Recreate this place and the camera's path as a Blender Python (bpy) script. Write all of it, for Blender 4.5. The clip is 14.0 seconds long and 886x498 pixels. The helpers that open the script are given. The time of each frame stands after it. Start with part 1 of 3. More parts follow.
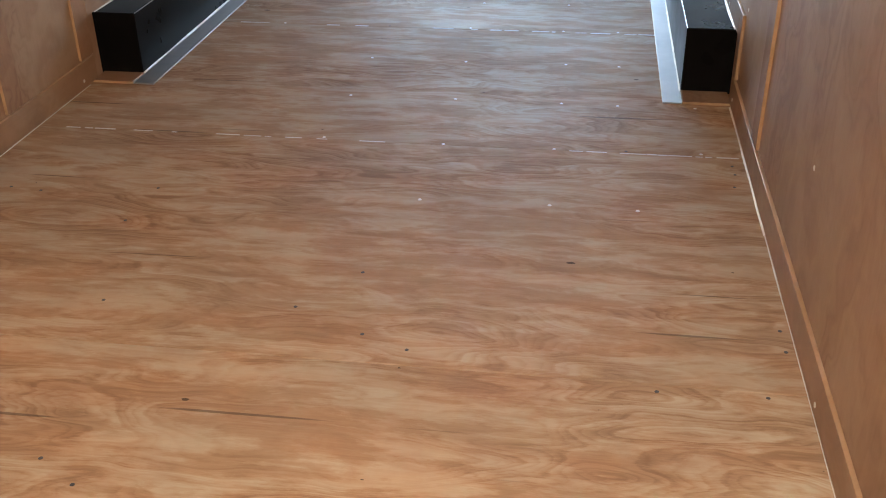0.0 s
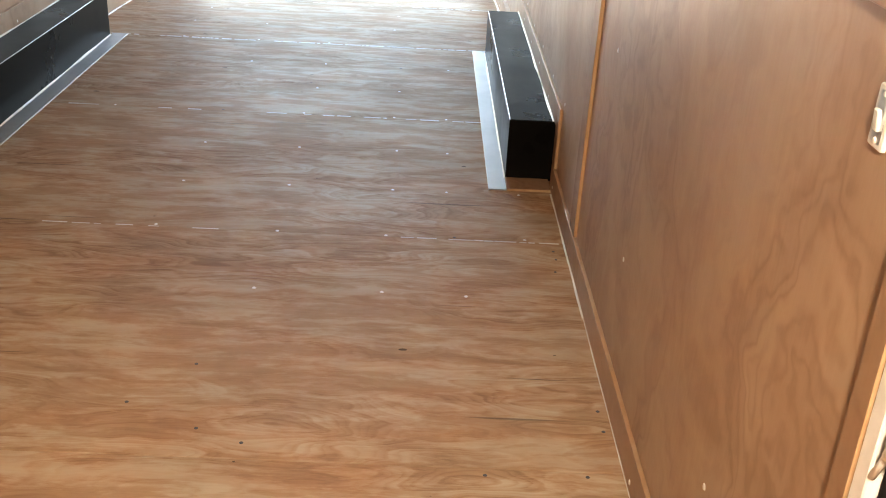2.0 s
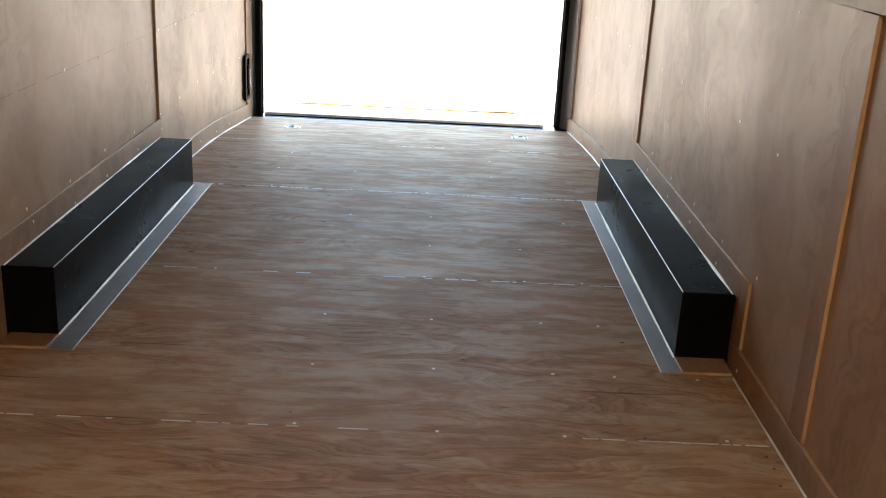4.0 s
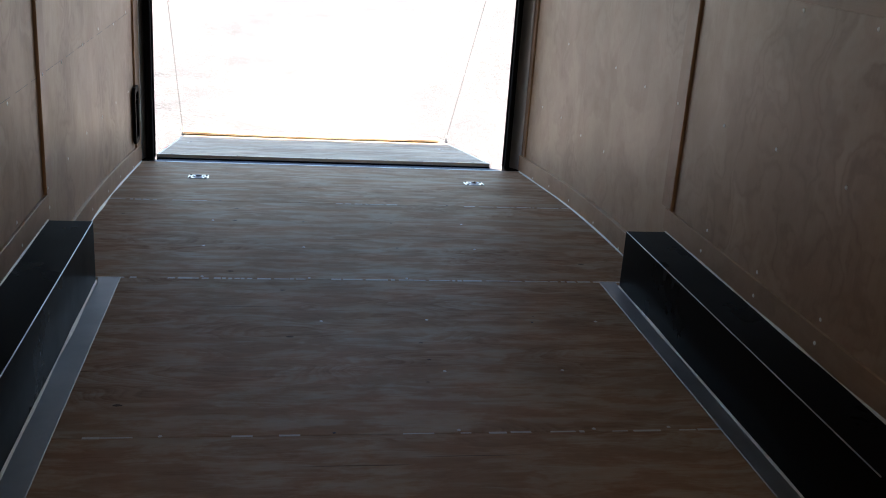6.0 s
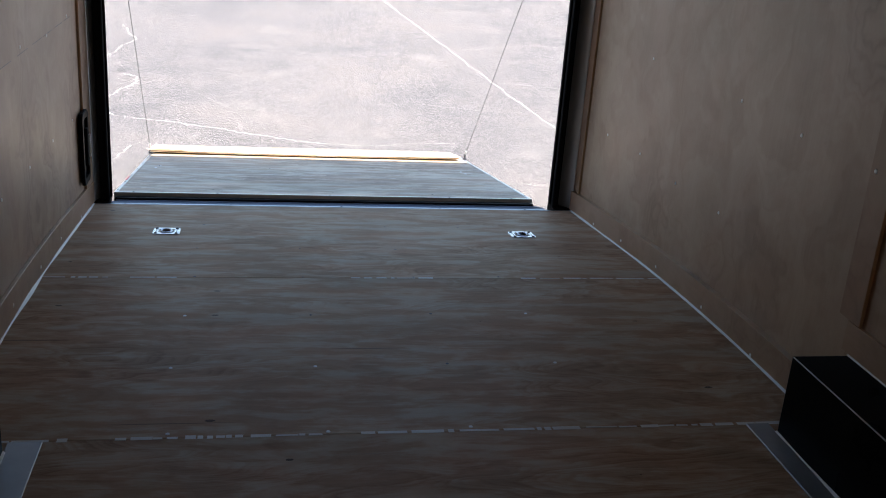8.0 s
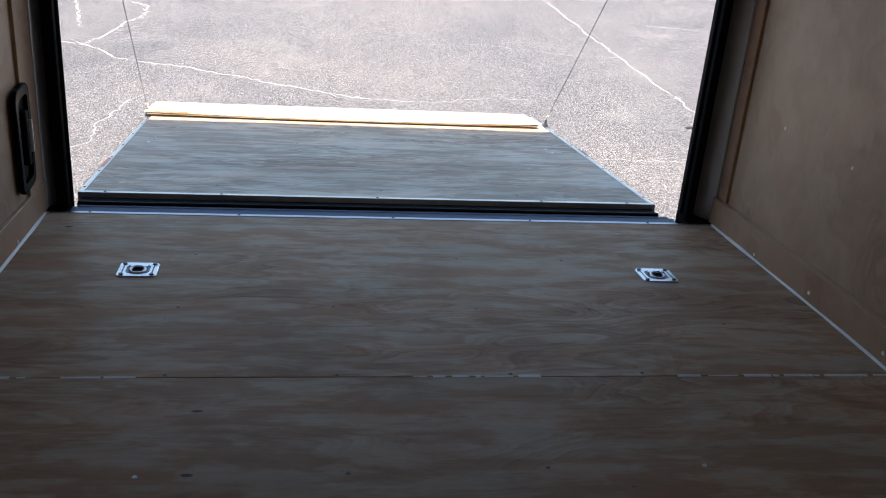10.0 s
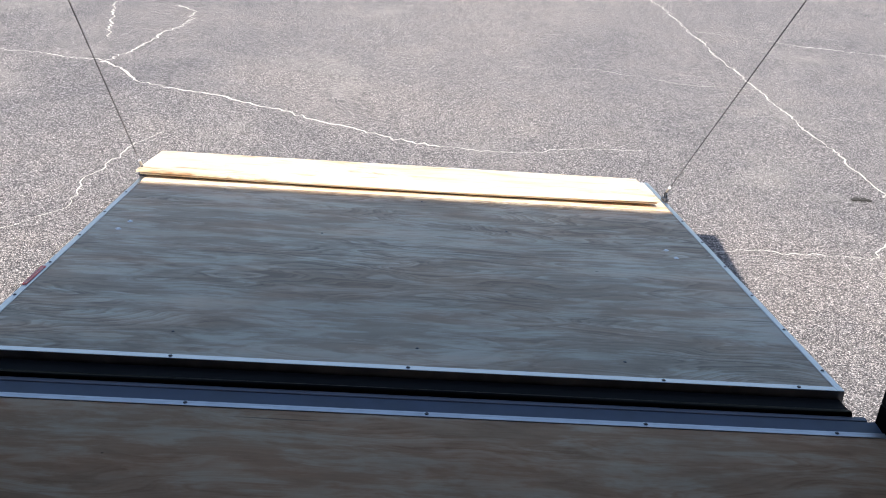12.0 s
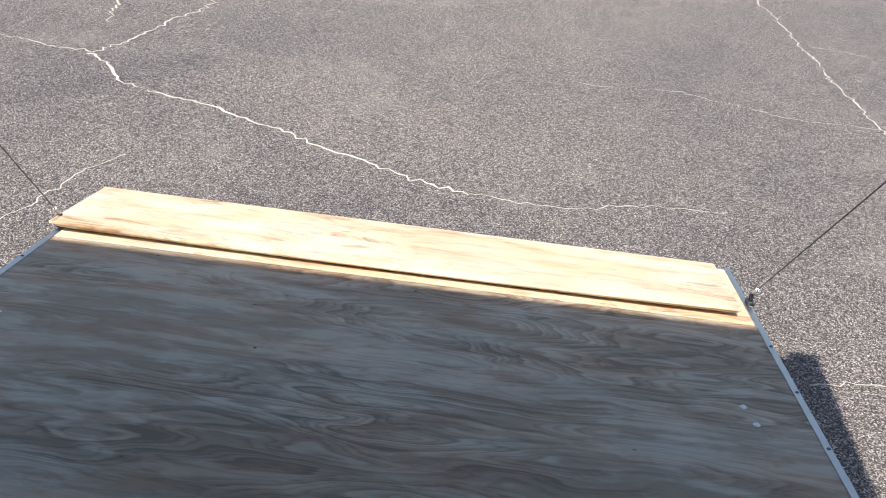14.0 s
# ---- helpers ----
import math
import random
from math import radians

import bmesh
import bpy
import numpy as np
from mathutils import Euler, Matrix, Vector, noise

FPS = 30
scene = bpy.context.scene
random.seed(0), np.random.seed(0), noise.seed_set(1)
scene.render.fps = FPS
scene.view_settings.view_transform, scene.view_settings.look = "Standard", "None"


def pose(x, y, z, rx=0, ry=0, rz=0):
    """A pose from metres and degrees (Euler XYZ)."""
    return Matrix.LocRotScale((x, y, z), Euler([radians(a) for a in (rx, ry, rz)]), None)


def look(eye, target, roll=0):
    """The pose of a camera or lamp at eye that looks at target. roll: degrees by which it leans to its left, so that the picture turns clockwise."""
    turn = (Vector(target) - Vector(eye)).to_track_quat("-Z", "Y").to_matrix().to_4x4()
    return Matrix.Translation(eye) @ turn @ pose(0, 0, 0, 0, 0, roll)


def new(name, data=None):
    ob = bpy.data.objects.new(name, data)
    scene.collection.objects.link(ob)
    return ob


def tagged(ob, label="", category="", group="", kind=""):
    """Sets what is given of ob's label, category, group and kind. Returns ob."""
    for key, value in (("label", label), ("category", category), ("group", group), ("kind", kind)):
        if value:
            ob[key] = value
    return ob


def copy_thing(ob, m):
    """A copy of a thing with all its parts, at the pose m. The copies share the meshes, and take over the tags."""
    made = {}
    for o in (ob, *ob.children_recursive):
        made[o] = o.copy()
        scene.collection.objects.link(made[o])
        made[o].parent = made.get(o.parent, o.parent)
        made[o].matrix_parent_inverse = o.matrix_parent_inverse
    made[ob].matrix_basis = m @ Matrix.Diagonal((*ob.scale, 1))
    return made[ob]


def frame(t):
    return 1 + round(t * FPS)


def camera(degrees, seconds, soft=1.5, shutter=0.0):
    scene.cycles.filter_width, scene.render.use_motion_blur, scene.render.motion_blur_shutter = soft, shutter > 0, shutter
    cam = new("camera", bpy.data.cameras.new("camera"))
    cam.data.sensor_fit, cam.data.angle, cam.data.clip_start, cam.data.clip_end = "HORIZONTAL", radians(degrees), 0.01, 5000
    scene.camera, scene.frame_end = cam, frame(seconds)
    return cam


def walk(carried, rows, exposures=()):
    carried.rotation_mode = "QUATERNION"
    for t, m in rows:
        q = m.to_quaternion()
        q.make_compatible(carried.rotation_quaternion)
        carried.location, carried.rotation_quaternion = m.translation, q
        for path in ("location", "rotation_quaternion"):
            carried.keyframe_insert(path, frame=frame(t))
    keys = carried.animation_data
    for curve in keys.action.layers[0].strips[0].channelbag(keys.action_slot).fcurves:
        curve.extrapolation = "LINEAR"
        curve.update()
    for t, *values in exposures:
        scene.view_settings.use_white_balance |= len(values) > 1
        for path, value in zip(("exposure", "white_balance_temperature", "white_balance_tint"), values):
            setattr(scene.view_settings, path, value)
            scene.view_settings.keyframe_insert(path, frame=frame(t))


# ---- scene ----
cam = camera(47.4, 14.0, 1.0)
PATH = [
    (0, (0.688, 0.581, 1.352), (0.426, 2.298, 0.361), -0.8),
    (0.5, (0.663, 0.549, 1.382), (0.297, 2.314, 0.515), -0.8),
    (1, (0.654, 0.530, 1.411), (0.261, 2.296, 0.557), -1.1),
    (1.5, (0.665, 0.555, 1.399), (0.427, 2.336, 0.520), -0.2),
    (2, (0.701, 0.536, 1.442), (0.753, 2.338, 0.575), 3.3),
    (2.5, (0.666, 0.549, 1.460), (0.820, 2.372, 0.654), 3.6),
    (3, (0.551, 0.718, 1.415), (0.639, 2.577, 0.683), 2.9),
    (3.5, (0.360, 0.843, 1.430), (0.408, 2.726, 0.759), 3.3),
    (3.7, (0.287, 0.923, 1.418), (0.306, 2.815, 0.771), 2.9),
    (5.8, (-0.315, 2.181, 1.413), (-0.021, 4.056, 0.781), 3.8),
    (6, (-0.352, 2.322, 1.412), (-0.030, 4.192, 0.780), 4.0),
    (6.5, (-0.411, 2.676, 1.406), (-0.043, 4.538, 0.776), 4.6),
    (7, (-0.431, 3.043, 1.395), (-0.043, 4.901, 0.764), 4.6),
    (7.5, (-0.465, 3.400, 1.394), (-0.067, 5.252, 0.753), 5.1),
    (7.7, (-0.450, 3.533, 1.396), (-0.065, 5.384, 0.745), 4.8),
    (9.8, (-0.349, 5.110, 1.262), (-0.048, 6.898, 0.419), 4.5),
    (10, (-0.350, 5.256, 1.253), (-0.060, 7.053, 0.423), 4.7),
    (10.5, (-0.275, 5.618, 1.236), (-0.072, 7.459, 0.481), 4.6),
    (11, (-0.245, 5.995, 1.208), (-0.101, 7.855, 0.487), 5.0),
    (11.5, (-0.186, 6.330, 1.187), (-0.065, 8.165, 0.401), 4.8),
    (12, (-0.105, 6.678, 1.179), (-0.004, 8.473, 0.304), 4.6),
    (12.5, (-0.032, 7.051, 1.175), (0.042, 8.809, 0.225), 3.9),
    (13, (0.056, 7.332, 1.137), (0.082, 9.079, 0.162), 3.0),
    (13.5, (0.127, 7.627, 1.105), (0.113, 9.371, 0.125), 3.2),
    (14, (0.156, 7.784, 1.107), (0.095, 9.547, 0.166), 6.3),
]

# stops, kelvin and tint of the picture along the walk
EXPOSURES = [
    (0.0, 4.6, 6950, 10), (0.5, 4.75, 7000, 10), (1.2, 4.75, 7600, 10), (2.0, 4.7, 8100, 10), (3.0, 4.42, 8200, 10), (3.7, 4.05, 7900, 10),
    (5.8, 2.3, 6900, 10), (6.5, 2.0, 6700, 10), (7.5, 1.75, 6500, 10), (10.0, 1.46, 6450, 10),
    (11.0, 1.33, 6400, 10), (12.0, 0.95, 6500, 10), (13.0, 0.85, 6600, 10), (14.0, 0.55, 6800, 10),
]
walk(cam, [(t, look(eye, target, roll)) for t, eye, target, roll in PATH], EXPOSURES)

# ---- world and sun ----
SUN_EL, SUN_AZ = radians(54.8), radians(0.9)   # from behind the trailer, a little to its left
world = bpy.data.worlds.new("world")
scene.world = world
world.use_nodes = True
wn = world.node_tree.nodes
sky = wn.new("ShaderNodeTexSky")
sky.sky_type = "NISHITA"
sky.sun_disc = False
sky.sun_elevation = SUN_EL
sky.sun_rotation = radians(180) + SUN_AZ
world.node_tree.links.new(sky.outputs["Color"], wn["Background"].inputs["Color"])
wn["Background"].inputs["Strength"].default_value = 0.11
sun_data = bpy.data.lights.new("sun", "SUN")
sun_data.energy, sun_data.angle, sun_data.color = 5.0, radians(0.53), (1.0, 0.95, 0.87)
sun = new("sun", sun_data)
sun.matrix_world = look((0, 0, 30), (math.cos(SUN_EL) * math.sin(SUN_AZ), math.cos(SUN_EL) * math.cos(SUN_AZ), 30 - math.sin(SUN_EL)))

# dome lamp under the ceiling in the front half
DOME = (0.82, 0.3, 1.98)
DOME_WATT = 7.6


# ---- node helpers ----
class Nodes:
    def __init__(self, name):
        self.mat = bpy.data.materials.new(name)
        self.mat.use_nodes = True
        self.tree = self.mat.node_tree
        self.bsdf = self.tree.nodes["Principled BSDF"]

    def put(self, socket, value):
        if isinstance(value, bpy.types.NodeSocket):
            self.tree.links.new(value, socket)
        else:
            socket.default_value = value

    def math(self, op, a, b=0.0, clamp=False):
        n = self.tree.nodes.new("ShaderNodeMath")
        n.operation, n.use_clamp = op, clamp
        self.put(n.inputs[0], a)
        self.put(n.inputs[1], b)
        return n.outputs[0]

    def scaled(self, vec, x, y, z):
        n = self.tree.nodes.new("ShaderNodeVectorMath")
        n.operation = "MULTIPLY"
        self.put(n.inputs[0], vec)
        n.inputs[1].default_value = (x, y, z)
        return n.outputs[0]

    def plus(self, a, b):
        n = self.tree.nodes.new("ShaderNodeVectorMath")
        n.operation = "ADD"
        self.put(n.inputs[0], a)
        self.put(n.inputs[1], b)
        return n.outputs[0]

    def coords(self):
        return self.tree.nodes.new("ShaderNodeTexCoord").outputs["Object"]

    def shifted(self, k=37.0):
        """Object coordinates, moved by each object's own random number."""
        r = self.tree.nodes.new("ShaderNodeObjectInfo").outputs["Random"]
        c = self.tree.nodes.new("ShaderNodeCombineXYZ")
        self.put(c.inputs[0], self.math("MULTIPLY", r, k))
        self.put(c.inputs[1], self.math("MULTIPLY", r, k * 1.7))
        self.put(c.inputs[2], self.math("MULTIPLY", r, k * 0.6))
        return self.plus(self.coords(), c.outputs[0])

    def noise(self, vec, scale, detail=2.0, rough=0.5, distort=0.0):
        n = self.tree.nodes.new("ShaderNodeTexNoise")
        self.put(n.inputs["Vector"], vec)
        n.inputs["Scale"].default_value = scale
        n.inputs["Detail"].default_value = detail
        n.inputs["Roughness"].default_value = rough
        n.inputs["Distortion"].default_value = distort
        return n.outputs["Fac"]

    def voronoi(self, vec, scale, out="Distance", feature="F1", rand=1.0, flat=False):
        n = self.tree.nodes.new("ShaderNodeTexVoronoi")
        n.feature = feature
        if flat:
            n.voronoi_dimensions = "2D"
        self.put(n.inputs["Vector"], vec)
        n.inputs["Scale"].default_value = scale
        n.inputs["Randomness"].default_value = rand
        return n.outputs[out]

    def ramp(self, fac, *stops):
        n = self.tree.nodes.new("ShaderNodeValToRGB")
        self.put(n.inputs[0], fac)
        e = n.color_ramp.elements
        while len(e) < len(stops):
            e.new(0.5)
        for el, (p, c) in zip(e, stops):
            el.position = p
            el.color = (*c, 1) if not isinstance(c, float) else (c, c, c, 1)
        return n.outputs[0]

    def mix(self, fac, a, b, blend="MIX"):
        n = self.tree.nodes.new("ShaderNodeMix")
        n.data_type, n.blend_type = "RGBA", blend
        self.put(n.inputs[0], fac)
        for k, v in ((6, a), (7, b)):
            self.put(n.inputs[k], (*v, 1) if isinstance(v, tuple) else v)
        return n.outputs[2]

    def bump(self, height, strength, distance):
        n = self.tree.nodes.new("ShaderNodeBump")
        n.inputs["Strength"].default_value = strength
        n.inputs["Distance"].default_value = distance
        self.put(n.inputs["Height"], height)
        self.put(self.bsdf.inputs["Normal"], n.outputs[0])

    def done(self, colour, rough=0.5, metal=0.0, spec=0.5, coat=0.0, coat_rough=0.2):
        b = self.bsdf.inputs
        self.put(b["Base Color"], (*colour, 1) if isinstance(colour, tuple) else colour)
        self.put(b["Roughness"], rough)
        self.put(b["Metallic"], metal)
        b["Specular IOR Level"].default_value = spec
        b["Coat Weight"].default_value = coat
        b["Coat Roughness"].default_value = coat_rough
        return self.mat


def plywood(name, pale, mid, dark, along, rings=220.0, contrast=1.0, rough=0.5, coat=0.06, stain=(0.16, 0.12, 0.09), soil=0.35, broad=1.0, long=0.7, cross=3.0, warped=0.16, spec=0.3, lines=0.42):
    """Rotary-cut veneer: growth rings as the contours of a stretched noise field, fine fibre, blotches.
    along: the axis of the grain, 'x', 'y' or 'z'."""
    n = Nodes(name)
    v = n.shifted()
    st = {"x": (long, cross, cross), "y": (cross, long, cross), "z": (cross, cross, long)}[along]
    fine = {"x": (3.0, 110, 110), "y": (110, 3.0, 110), "z": (110, 110, 3.0)}[along]
    warp = n.tree.nodes.new("ShaderNodeTexNoise")
    n.put(warp.inputs["Vector"], v)
    warp.inputs["Scale"].default_value = 3.1
    warp.inputs["Detail"].default_value = 4.0
    wv = n.scaled(n.plus(warp.outputs["Color"], (-0.5, -0.5, -0.5)), warped, warped, warped)
    vw = n.plus(v, wv)
    fibre = n.noise(n.scaled(v, *fine), 1.0, 3.0, 0.65)
    field = n.noise(n.scaled(vw, *st), broad, 3.0, 0.5)
    # broad early-wood and late-wood figures with firm borders
    wide = n.math("SINE", n.math("MULTIPLY", n.math("ADD", field, n.math("MULTIPLY", fibre, 0.012)), rings))
    wide = n.ramp(n.math("ADD", n.math("MULTIPLY", wide, 0.5), 0.5), (0.28, 0.0), (0.62, 1.0))
    # short streaks
    streak = n.noise(n.scaled(vw, *[k * 3.4 for k in st]), 1.0, 5.0, 0.62)
    short = n.ramp(streak, (0.42, 0.0), (0.60, 1.0))
    # thin ring lines, here and there
    line = n.math("SINE", n.math("MULTIPLY", field, rings * 5.0))
    line = n.math("POWER", n.math("ADD", n.math("MULTIPLY", line, 0.5), 0.5), 2.5)
    show = n.ramp(n.noise(n.scaled(v, *[k * 0.9 for k in st]), 1.0, 3.0), (0.42, 0.0), (0.62, 1.0))
    ring = n.math("MULTIPLY", line, show)
    blotch = n.noise(v, 1.6, 4.0, 0.6, 0.4)
    tone = n.math("MULTIPLY", wide, 0.30)
    tone = n.math("ADD", tone, n.math("MULTIPLY", short, 0.30))
    tone = n.math("ADD", tone, n.math("MULTIPLY", ring, lines))
    tone = n.math("ADD", tone, n.math("MULTIPLY", n.math("SUBTRACT", fibre, 0.5), 0.45))
    tone = n.math("ADD", n.math("MULTIPLY", n.math("SUBTRACT", tone, 0.35), contrast), 0.38, True)
    col = n.ramp(tone, (0.0, pale), (0.5, mid), (1.0, dark))
    hue = n.noise(n.scaled(v, *[k * 0.8 for k in st]), 1.3, 3.0, 0.6)
    col = n.mix(n.ramp(hue, (0.45, 0.0), (0.7, 0.5)), col, n.mix(1.0, col, (1.06, 0.90, 0.87), "MULTIPLY"))
    col = n.mix(n.math("MULTIPLY", n.ramp(blotch, (0.42, 0.0), (0.75, 1.0)), soil), col, stain)
    n.bump(n.math("ADD", n.math("MULTIPLY", fibre, 0.6), n.math("MULTIPLY", ring, 0.5)), 0.22, 0.0012)
    rg = n.math("ADD", n.math("MULTIPLY", n.math("SUBTRACT", blotch, 0.5), 0.35), n.math("ADD", n.math("MULTIPLY", streak, 0.12), rough - 0.06))
    return n.done(col, rg, 0.0, spec, coat, rough * 0.75)


def fir(name, pale, mid, dark, wash, spec=0.25, rough=0.5, figure=1.0, soil=0.3, stain=(0.2, 0.14, 0.1), bands=15.0, patch=0.42, coat=0.0, ticks=(1.4, 48.0)):
    """Rotary-cut fir veneer with its grain along x: sawtooth growth rings that close into cathedrals, pale early-wood patches
    with ragged ends, thin dark fibres, pin knots."""
    n = Nodes(name)
    v = n.shifted()
    warp = n.tree.nodes.new("ShaderNodeTexNoise")
    n.put(warp.inputs["Vector"], n.scaled(v, 1.0, 2.2, 1.0))
    warp.inputs["Scale"].default_value = 2.3
    warp.inputs["Detail"].default_value = 3.0
    vw = n.plus(v, n.scaled(n.plus(warp.outputs["Color"], (-0.5, -0.5, -0.5)), 0.25, 0.09, 0.0))
    fibre = n.noise(n.scaled(v, 7.0, 260.0, 60.0), 1.0, 3.0, 0.65)
    thread = n.noise(n.scaled(vw, 2.6, 70.0, 20.0), 1.0, 4.0, 0.7)
    field = n.noise(n.scaled(vw, 1.25, 4.8, 2.0), 1.0, 2.0, 0.42)
    field = n.math("ADD", field, n.math("MULTIPLY", thread, 0.018))
    saw = n.math("FRACT", n.math("MULTIPLY", field, bands))
    ring = n.ramp(saw, (0.0, 0.0), (0.55, 0.25), (0.86, 1.0), (0.97, 0.0))
    fine = n.math("FRACT", n.math("MULTIPLY", field, bands * 3.0))
    fine = n.ramp(fine, (0.4, 0.0), (0.85, 1.0), (1.0, 0.0))
    where = n.ramp(n.noise(n.scaled(v, 0.9, 3.4, 1.0), 1.0, 3.0, 0.55), (0.42, 0.0), (0.60, 1.0))
    ring = n.math("MULTIPLY", ring, n.math("ADD", n.math("MULTIPLY", where, 0.42), 0.13))
    ring = n.math("ADD", ring, n.math("MULTIPLY", n.math("MULTIPLY", fine, where), 0.36))
    blob = n.noise(n.scaled(vw, 3.6, 15.0, 6.0), 1.0, 6.0, 0.66)
    blob = n.math("ADD", blob, n.math("MULTIPLY", n.math("SUBTRACT", thread, 0.5), 0.30))
    light = n.ramp(blob, (0.45, 0.0), (0.56, 1.0))
    tone = n.math("ADD", n.math("MULTIPLY", ring, 0.62 * figure), n.math("MULTIPLY", n.math("SUBTRACT", thread, 0.5), 0.42))
    tone = n.math("ADD", tone, n.math("MULTIPLY", n.math("SUBTRACT", fibre, 0.5), 0.3))
    tone = n.math("ADD", n.math("SUBTRACT", tone, n.math("MULTIPLY", light, patch)), 0.5, True)
    mottle = n.noise(n.scaled(v, 9.0, 16.0, 9.0), 1.0, 6.0, 0.68, 0.3)
    tone = n.math("ADD", tone, n.math("MULTIPLY", n.math("SUBTRACT", mottle, 0.5), 0.7), True)
    col = n.ramp(tone, (0.0, pale), (0.5, mid), (1.0, dark))
    hue = n.noise(n.scaled(v, 1.2, 3.2, 1.0), 2.2, 4.0, 0.6)
    col = n.mix(n.ramp(hue, (0.42, 0.0), (0.66, 0.75)), col, n.mix(1.0, col, wash, "MULTIPLY"))
    blotch = n.noise(n.scaled(v, 0.8, 1.5, 1.0), 1.9, 5.0, 0.62, 0.5)
    col = n.mix(n.math("MULTIPLY", n.ramp(blotch, (0.46, 0.0), (0.74, 1.0)), soil), col, stain)
    flat = n.scaled(v, 0.5, 1, 1)
    d = n.voronoi(flat, 4.0, flat=True)
    sep = n.tree.nodes.new("ShaderNodeSeparateColor")
    n.put(sep.inputs[0], n.voronoi(flat, 4.0, "Color", flat=True))
    size = n.math("MULTIPLY", n.math("POWER", sep.outputs[0], 5.0), 0.028)
    dot = n.math("LESS_THAN", n.math("ADD", d, n.math("MULTIPLY", n.math("SUBTRACT", fibre, 0.5), 0.02)), size)
    col = n.mix(n.math("MULTIPLY", dot, 0.8), col, (0.03, 0.02, 0.015))
    split = n.ramp(n.noise(n.scaled(v, *ticks, 10.0), 1.0, 1.0), (0.75, 0.0), (0.79, 1.0))
    col = n.mix(n.math("MULTIPLY", split, 0.6), col, (0.05, 0.034, 0.025))
    n.bump(n.math("ADD", n.math("MULTIPLY", thread, 0.7), n.math("MULTIPLY", ring, 0.4)), 0.25, 0.0012)
    rg = n.math("ADD", n.math("MULTIPLY", n.math("SUBTRACT", blotch, 0.5), 0.4), n.math("ADD", n.math("MULTIPLY", light, -0.05), rough))
    return n.done(col, rg, 0.0, spec, coat, rough * 0.75)


def plain(name, colour, rough, metal=0.0, wear=0.12, scale=9.0, spec=0.5, bump=0.1):
    n = Nodes(name)
    v = n.shifted()
    a = n.noise(v, scale, 4.0, 0.6)
    f = n.noise(v, scale * 22, 2.0)
    k = n.ramp(a, (0.3, tuple(c * (1 - wear) for c in colour)), (0.7, tuple(min(1, c * (1 + wear)) for c in colour)))
    r = n.math("ADD", n.math("MULTIPLY", n.math("SUBTRACT", a, 0.5), 0.3), rough, True)
    n.bump(f, bump, 0.0006)
    return n.done(k, r, metal, spec)


def asphalt():
    n = Nodes("asphalt")
    v = n.coords()
    wob = n.noise(v, 30.0, 2.0)
    cellc = n.voronoi(v, 235.0, "Color")
    sep = n.tree.nodes.new("ShaderNodeSeparateColor")
    n.put(sep.inputs[0], cellc)
    dist = n.voronoi(v, 235.0)
    big = n.noise(v, 0.55, 4.0, 0.55, 0.6)
    mid = n.noise(v, 5.0, 4.0, 0.6)
    stone = n.ramp(sep.outputs[0], (0.0, (0.035, 0.033, 0.036)), (0.42, (0.13, 0.121, 0.124)), (0.64, (0.31, 0.286, 0.286)), (1.0, (0.57, 0.53, 0.525)))
    cell2 = n.voronoi(v, 130.0, "Color")
    sep2 = n.tree.nodes.new("ShaderNodeSeparateColor")
    n.put(sep2.inputs[0], cell2)
    stone = n.mix(1.0, stone, n.ramp(sep2.outputs[1], (0.0, 0.72), (0.6, 1.0), (1.0, 1.3)), "MULTIPLY")
    cell3 = n.voronoi(v, 48.0, "Color")
    sep3 = n.tree.nodes.new("ShaderNodeSeparateColor")
    n.put(sep3.inputs[0], cell3)
    stone = n.mix(1.0, stone, n.ramp(sep3.outputs[2], (0.0, 0.93), (0.6, 1.0), (1.0, 1.07)), "MULTIPLY")
    tar = n.ramp(dist, (0.35, 0.0), (0.62, 1.0))
    col = n.mix(n.math("MULTIPLY", tar, 0.65), stone, (0.035, 0.034, 0.036))
    shade = n.math("ADD", n.math("MULTIPLY", big, 1.1), n.math("MULTIPLY", mid, 0.5))
    wash = n.ramp(shade, (0.55, (0.84, 0.84, 0.86)), (0.8, (1.12, 1.10, 1.08)), (1.05, (1.28, 1.23, 1.17)))
    col = n.mix(1.0, col, wash, "MULTIPLY")
    dust = n.ramp(n.noise(v, 1.3, 5.0, 0.6, 0.5), (0.58, 0.0), (0.8, 0.4))
    col = n.mix(dust, col, (0.36, 0.335, 0.305))
    n.bump(n.math("ADD", n.math("MULTIPLY", dist, -1.0), n.math("MULTIPLY", wob, 0.3)), 0.7, 0.007)
    return n.done(col, 0.85, 0.0, 0.35)


FLOOR_PLY = fir("floor_plywood", (0.51, 0.41, 0.295), (0.41, 0.265, 0.162), (0.25, 0.145, 0.082), (1.07, 0.90, 0.80), 0.10, 0.57, figure=1.0, soil=0.3, stain=(0.25, 0.185, 0.14))
RAMP_PLY = fir("ramp_plywood", (0.43, 0.405, 0.345), (0.285, 0.235, 0.18), (0.135, 0.10, 0.075), (1.12, 0.86, 0.72), 0.4, 0.5, 1.7, 0.4, (0.22, 0.15, 0.105), 16.0, 0.42, 0.05)
FLAP_PLY = fir("flap_plywood", (0.72, 0.675, 0.57), (0.65, 0.57, 0.44), (0.27, 0.175, 0.10), (1.06, 0.84, 0.66), 0.3, 0.55, 1.0, 0.6, (0.64, 0.43, 0.28), 10.0, 0.4, 0.0, (5.0, 60.0))
